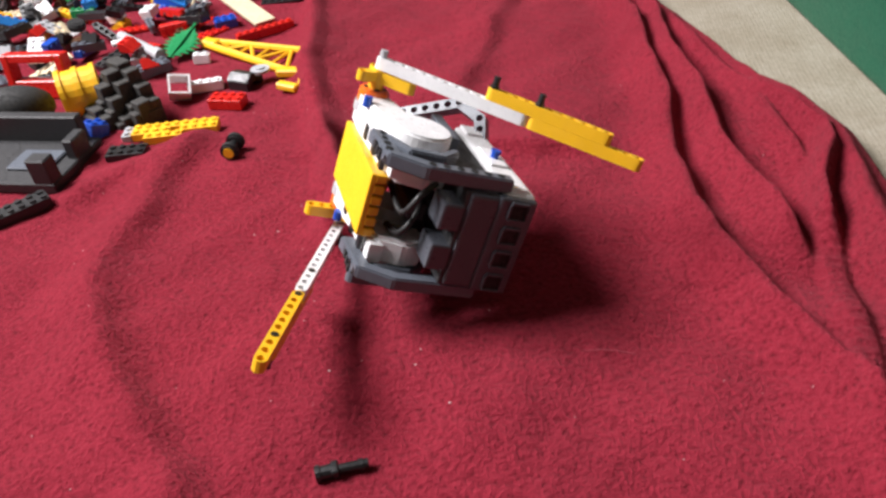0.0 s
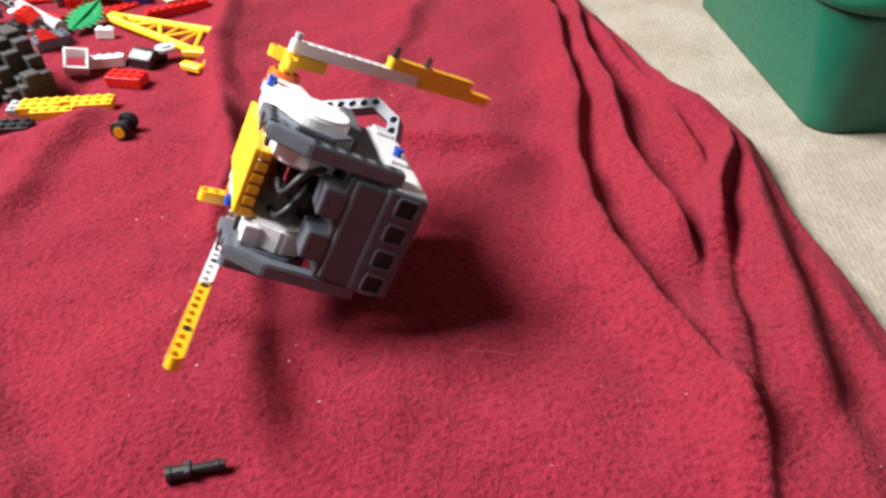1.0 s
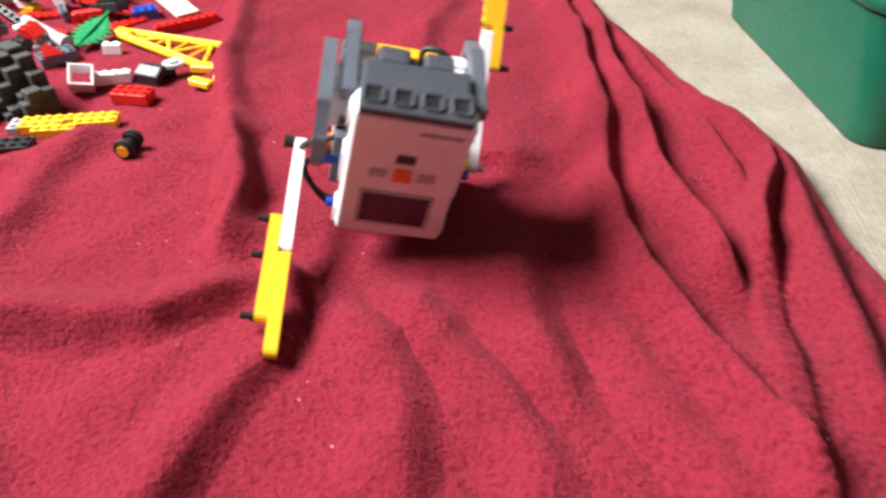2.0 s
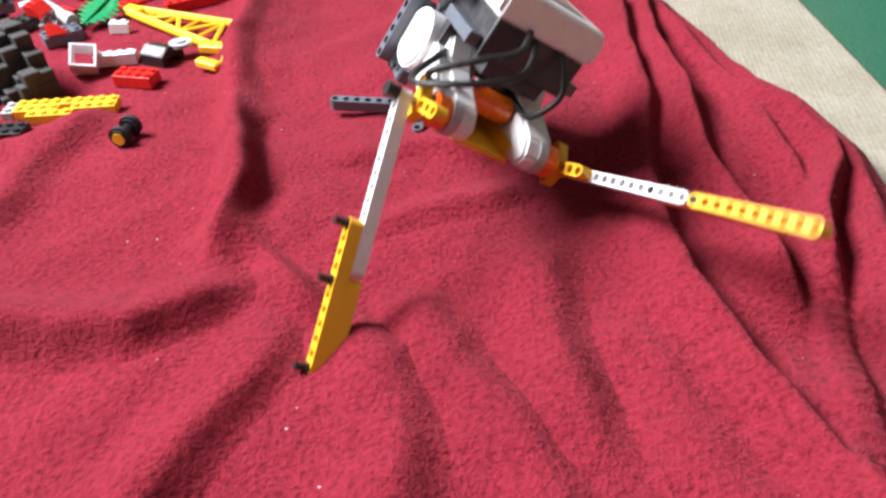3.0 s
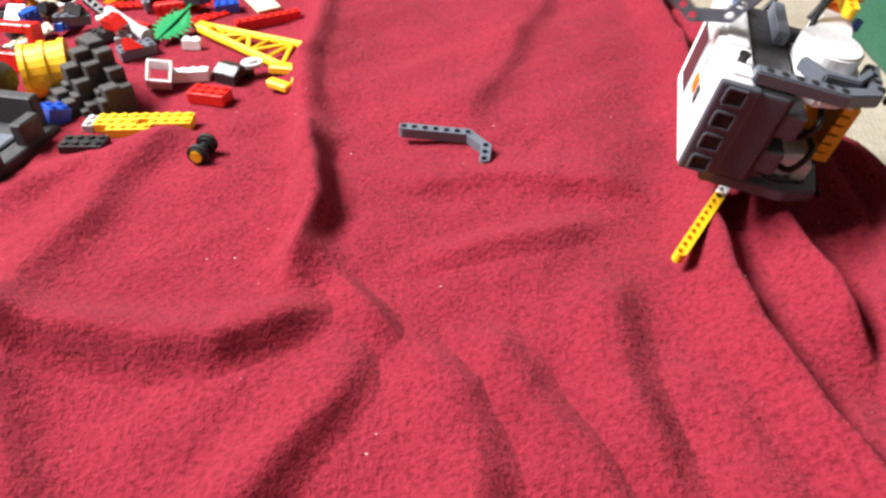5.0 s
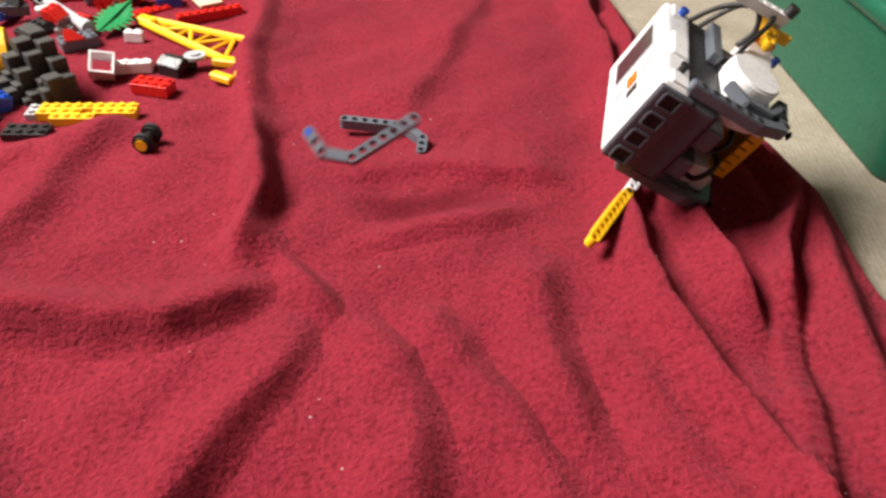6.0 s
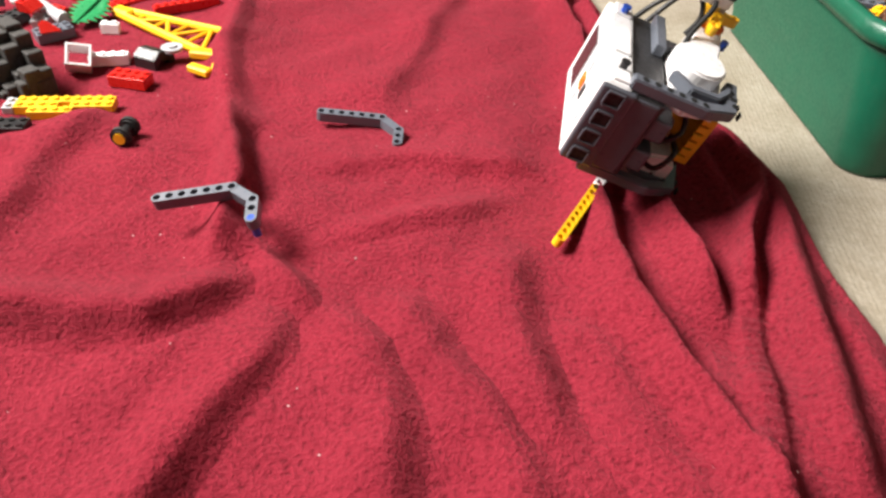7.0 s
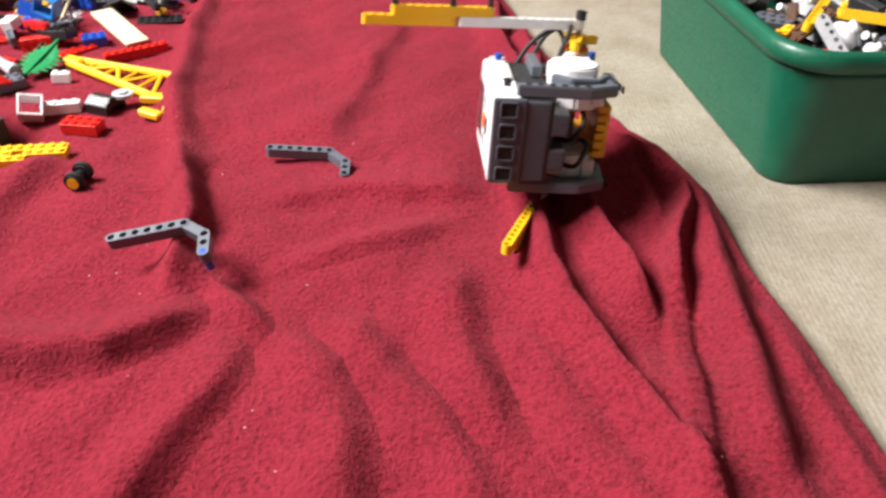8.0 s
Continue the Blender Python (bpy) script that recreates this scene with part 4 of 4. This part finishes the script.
def make_arm(robot, sgn):
    """One long arm: yellow crank on the motor hub, white beam, two yellow beams side by side and three black pins."""
    bm = bmesh.new()
    rod(bm, v(sgn * -20, 0, 0), v(sgn * 9, 0, 0), 2.6 * U, 10)
    arm = part("arm", bm, LIGHT_GREY, robot, "grey axle turning a long arm")
    bm = bmesh.new()
    out, a = (-9, 0) if sgn > 0 else (-13, CRANK)
    at = pose(sgn * out * U, 0, 0, a, 0, 0)
    liftarm(bm, 4, PR, m=at, width=PR * 1.1)
    liftarm(bm, 2, PR * 1.5, PR, m=at @ pose(0, 0, 0, 128, 0, 0), shrink=0.0003, width=PR * 1.1)
    liftarm(bm, 2, PR * 1.8, PR, m=at @ pose(0, 0, 0, -118, 0, 0), shrink=0.0005, width=PR * 1.1)
    rod(bm, at @ Vector((-sgn * 9 * U, 0, 0)), at @ Vector((sgn * 5 * U, 0, 0)), 5.4 * U, 14)
    part("crank", bm, YELLOW, arm, "yellow crank piece")
    bm = bmesh.new()
    liftarm(bm, 14, PR, m=pose(0, 0, 0))
    part("white_beam", bm, WHITE, arm, "white beam with round holes")
    bm = bmesh.new()
    liftarm(bm, 10, PR, m=pose(0, 14 * PR, 0))
    part("end_beam", bm, YELLOW, arm, "yellow beam with round holes")
    bm = bmesh.new()
    liftarm(bm, 11, PR, m=pose(sgn * 8.1 * U, 10 * PR, 0))
    part("outer_beam", bm, YELLOW, arm, "yellow beam with round holes")
    for k in (10, 14) if sgn > 0 else (10, 14, 20):
        bm = bmesh.new()
        rod(bm, v(sgn * -4.5, k * 8, 0), v(sgn * 20, k * 8, 0), 2.3 * U, 10)
        rod(bm, v(sgn * 12, k * 8, 0), v(sgn * 14, k * 8, 0), 3.2 * U, 10)
        part("black_pin", bm, BLACK, arm, "black connecting pin")
    if sgn < 0:
        bm = bmesh.new()
        rod(bm, v(-11.5, 0, 0), v(-4, 0, 0), 4.6 * U, 14)
        part("bush", bm, BLACK, arm, "black stop bush on the axle")
    return arm


robot = make_robot()
right_arm = make_arm(robot, 1)
left_arm = make_arm(robot, -1)
first_beam = bent_beam("bent_beam", "grey double-bent toy beam fallen from the robot onto the blanket", 0.0081)
second_beam = bent_beam("bent_beam", "grey double-bent toy beam with blue pin by a blanket fold", 0.0081)
bm = bmesh.new()
rod(bm, (0.0143, -0.0305, -0.012), (0.0143, -0.0305, 0.004), 0.0026, 12)
part("blue_pin", bm, BLUE, second_beam, "blue connecting pin")

# robot: seconds, place, turn
ROBOT = [
    (0.00, 0.056, 0.488, 0.046, 167.9, -65.7, 26.7),
    (0.50, 0.057, 0.485, 0.046, 169.2, -62.4, 25.0),
    (1.00, 0.062, 0.474, 0.048, 160.2, -60.7, 28.6),
    (1.20, 0.057, 0.491, 0.037, 163.5, -53.7, 17.4),
    (1.50, 0.046, 0.481, 0.035, 146.1, -21.8, 8.7),
    (1.80, 0.044, 0.497, 0.046, 123.0, 3.2, -2.5),
    (2.00, 0.058, 0.501, 0.065, 107.0, 12.8, 2.0),
    (2.20, 0.073, 0.509, 0.091, 84.1, 16.1, 0.7),
    (2.48, 0.097, 0.538, 0.114, 55.7, 19.9, 8.9),
    (2.75, 0.117, 0.581, 0.125, 26.9, 27.0, 14.3),
    (3.02, 0.128, 0.630, 0.116, -3.5, 35.7, 15.3),
    (3.30, 0.131, 0.675, 0.089, -37.7, 43.5, 10.3),
    (3.50, 0.126, 0.684, 0.100, -47.1, 60.0, 26.8),
    (3.70, 0.108, 0.682, 0.082, -93.4, 70.5, 9.8),
    (4.00, 0.119, 0.688, 0.059, 157.0, 84.8, -63.2),
    (4.20, 0.127, 0.672, 0.066, 140.2, 82.9, -63.1),
    (4.50, 0.153, 0.659, 0.061, 78.6, 80.4, -105.8),
    (4.70, 0.170, 0.642, 0.072, -10.5, 83.4, 162.0),
    (5.80, 0.191, 0.614, 0.094, -19.3, 63.6, 150.9),
    (6.00, 0.192, 0.614, 0.091, -16.3, 62.3, 153.1),
    (7.00, 0.180, 0.614, 0.086, -21.1, 69.9, 148.9),
    (7.50, 0.176, 0.620, 0.079, -23.6, 76.5, 148.2),
    (8.00, 0.161, 0.628, 0.067, 74.7, 81.5, -109.0),
]
RIGHT_ARM = [ (0.0, 54), (0.5, 79), (1.0, 114), (1.2, 151), (1.5, 204), (1.8, 244), (2.0, 304), (2.2, 337), (3.3, 579), (3.5, 609), (3.7, 649), (4.0, 697), (4.2, 727), (4.5, 741), (4.7, 742), (5.8, 740), (6.0, 740), (7.0, 740), (7.5, 741), (8.0, 742) ]
LEFT_ARM = [ (0.0, -23), (0.5, -21), (1.0, -9), (1.2, 11), (1.5, 44), (1.8, 69), (2.0, 84), (2.2, 107), (3.3, 279), (3.5, 326), (3.7, 363), (4.0, 372), (4.2, 380), (4.5, 398), (4.7, 412), (5.8, 441), (6.0, 442), (7.0, 443), (7.5, 443), (8.0, 444) ]


def between(rows, most=55.0):
    """Angle rows with steps small enough to turn the right way round."""
    out = [rows[0]]
    for (t0, a0), (t1, a1) in zip(rows, rows[1:]):
        n = max(1, math.ceil(abs(a1 - a0) / most))
        out += [(t0 + (t1 - t0) * k / n, a0 + (a1 - a0) * k / n) for k in range(1, n + 1)]
    return out


def beam_pose(knee, along, leg):
    """Pose of a bent beam from its knee, the way along its long leg and the way of its short leg."""
    x = -Vector(along).normalized()
    y = -Vector(leg)
    y = (y - x * x.dot(y)).normalized()
    m = Matrix((x, y, x.cross(y))).transposed().to_4x4()
    m.translation = knee
    return m


def motions():
    body = [(t, pose(x, y, z, rx, ry, rz)) for t, x, y, z, rx, ry, rz in ROBOT]
    walk(robot, body)
    walk(right_arm, [(t, pose(65 * U, -66 * U, -83 * U, a, 0, 0)) for t, a in between(RIGHT_ARM)])
    walk(left_arm, [(t, pose(-65 * U, -66 * U, -83 * U, a, 0, 0)) for t, a in between(LEFT_ARM)])
    # the two loose beams ride on the robot until they drop off
    ride_1 = beam_pose((0.0413, -0.0660, -0.0131), (-0.500, -0.481, -0.720), (-0.665, 0.746, -0.038))
    ride_2 = beam_pose((-0.047, 0.020, -0.034), (0, 0, -1), (0, -1, 0))
    rest_1 = beam_pose((0.041, 0.684, 0.008), (-1, 0.05, 0.06), (0.0, -1, -0.10))
    rest_2 = beam_pose((-0.048, 0.550, 0.031), (-0.97, -0.06, -0.16), (0.06, -1, -0.16))
    walk(first_beam, [(t, m @ ride_1) for t, m in body if t <= 1.5]
         + [(1.66, beam_pose((0.075, 0.62, 0.05), (-0.9, 0.2, -0.5), (0.2, -1, -0.3))), (1.82, beam_pose((0.048, 0.68, 0.014), (-1, 0.1, 0), (0.1, -1, -0.1))), (1.95, rest_1), (8.0, rest_1)])
    walk(second_beam, [(t, m @ ride_2) for t, m in body if t <= 4.7] + [
        (5.2, beam_pose((0.16, 0.62, 0.13), (0.3, -0.4, 0.7), (-0.7, -0.3, 0.1))),
        (5.5, beam_pose((0.08, 0.61, 0.11), (0.6, -0.5, 0.4), (-0.8, -0.2, -0.3))),
        (5.8, beam_pose((0.022, 0.600, 0.050), (0.75, -0.75, -0.25), (-0.6, -0.2, -0.7))),
        (6.0, beam_pose((0.010, 0.584, 0.040), (0.75, 0.40, 0.35), (-0.8, 0.3, 0.25))),
        (6.2, beam_pose((-0.018, 0.545, 0.030), (-0.15, 0.55, 0.82), (0.9, 0.0, 0.2))),
        (6.4, beam_pose((-0.040, 0.545, 0.034), (-0.95, 0.12, 0.25), (0.3, -0.8, 0.3))),
        (6.5, beam_pose((-0.037, 0.534, 0.034), (-1, 0.0, 0.05), (0.1, -0.8, 0.6))),
        (6.6, rest_2), (8.0, rest_2)])
    for fold, depth, t0, t1 in blanket_folds:
        walk(fold, [(0, pose(0, 0, -depth)), (t0, pose(0, 0, -depth)), ((t0 + t1) / 2, pose(0, 0, -depth * 0.4)), (t1, pose(0, 0, 0)), (8.0, pose(0, 0, 0))])


motions()
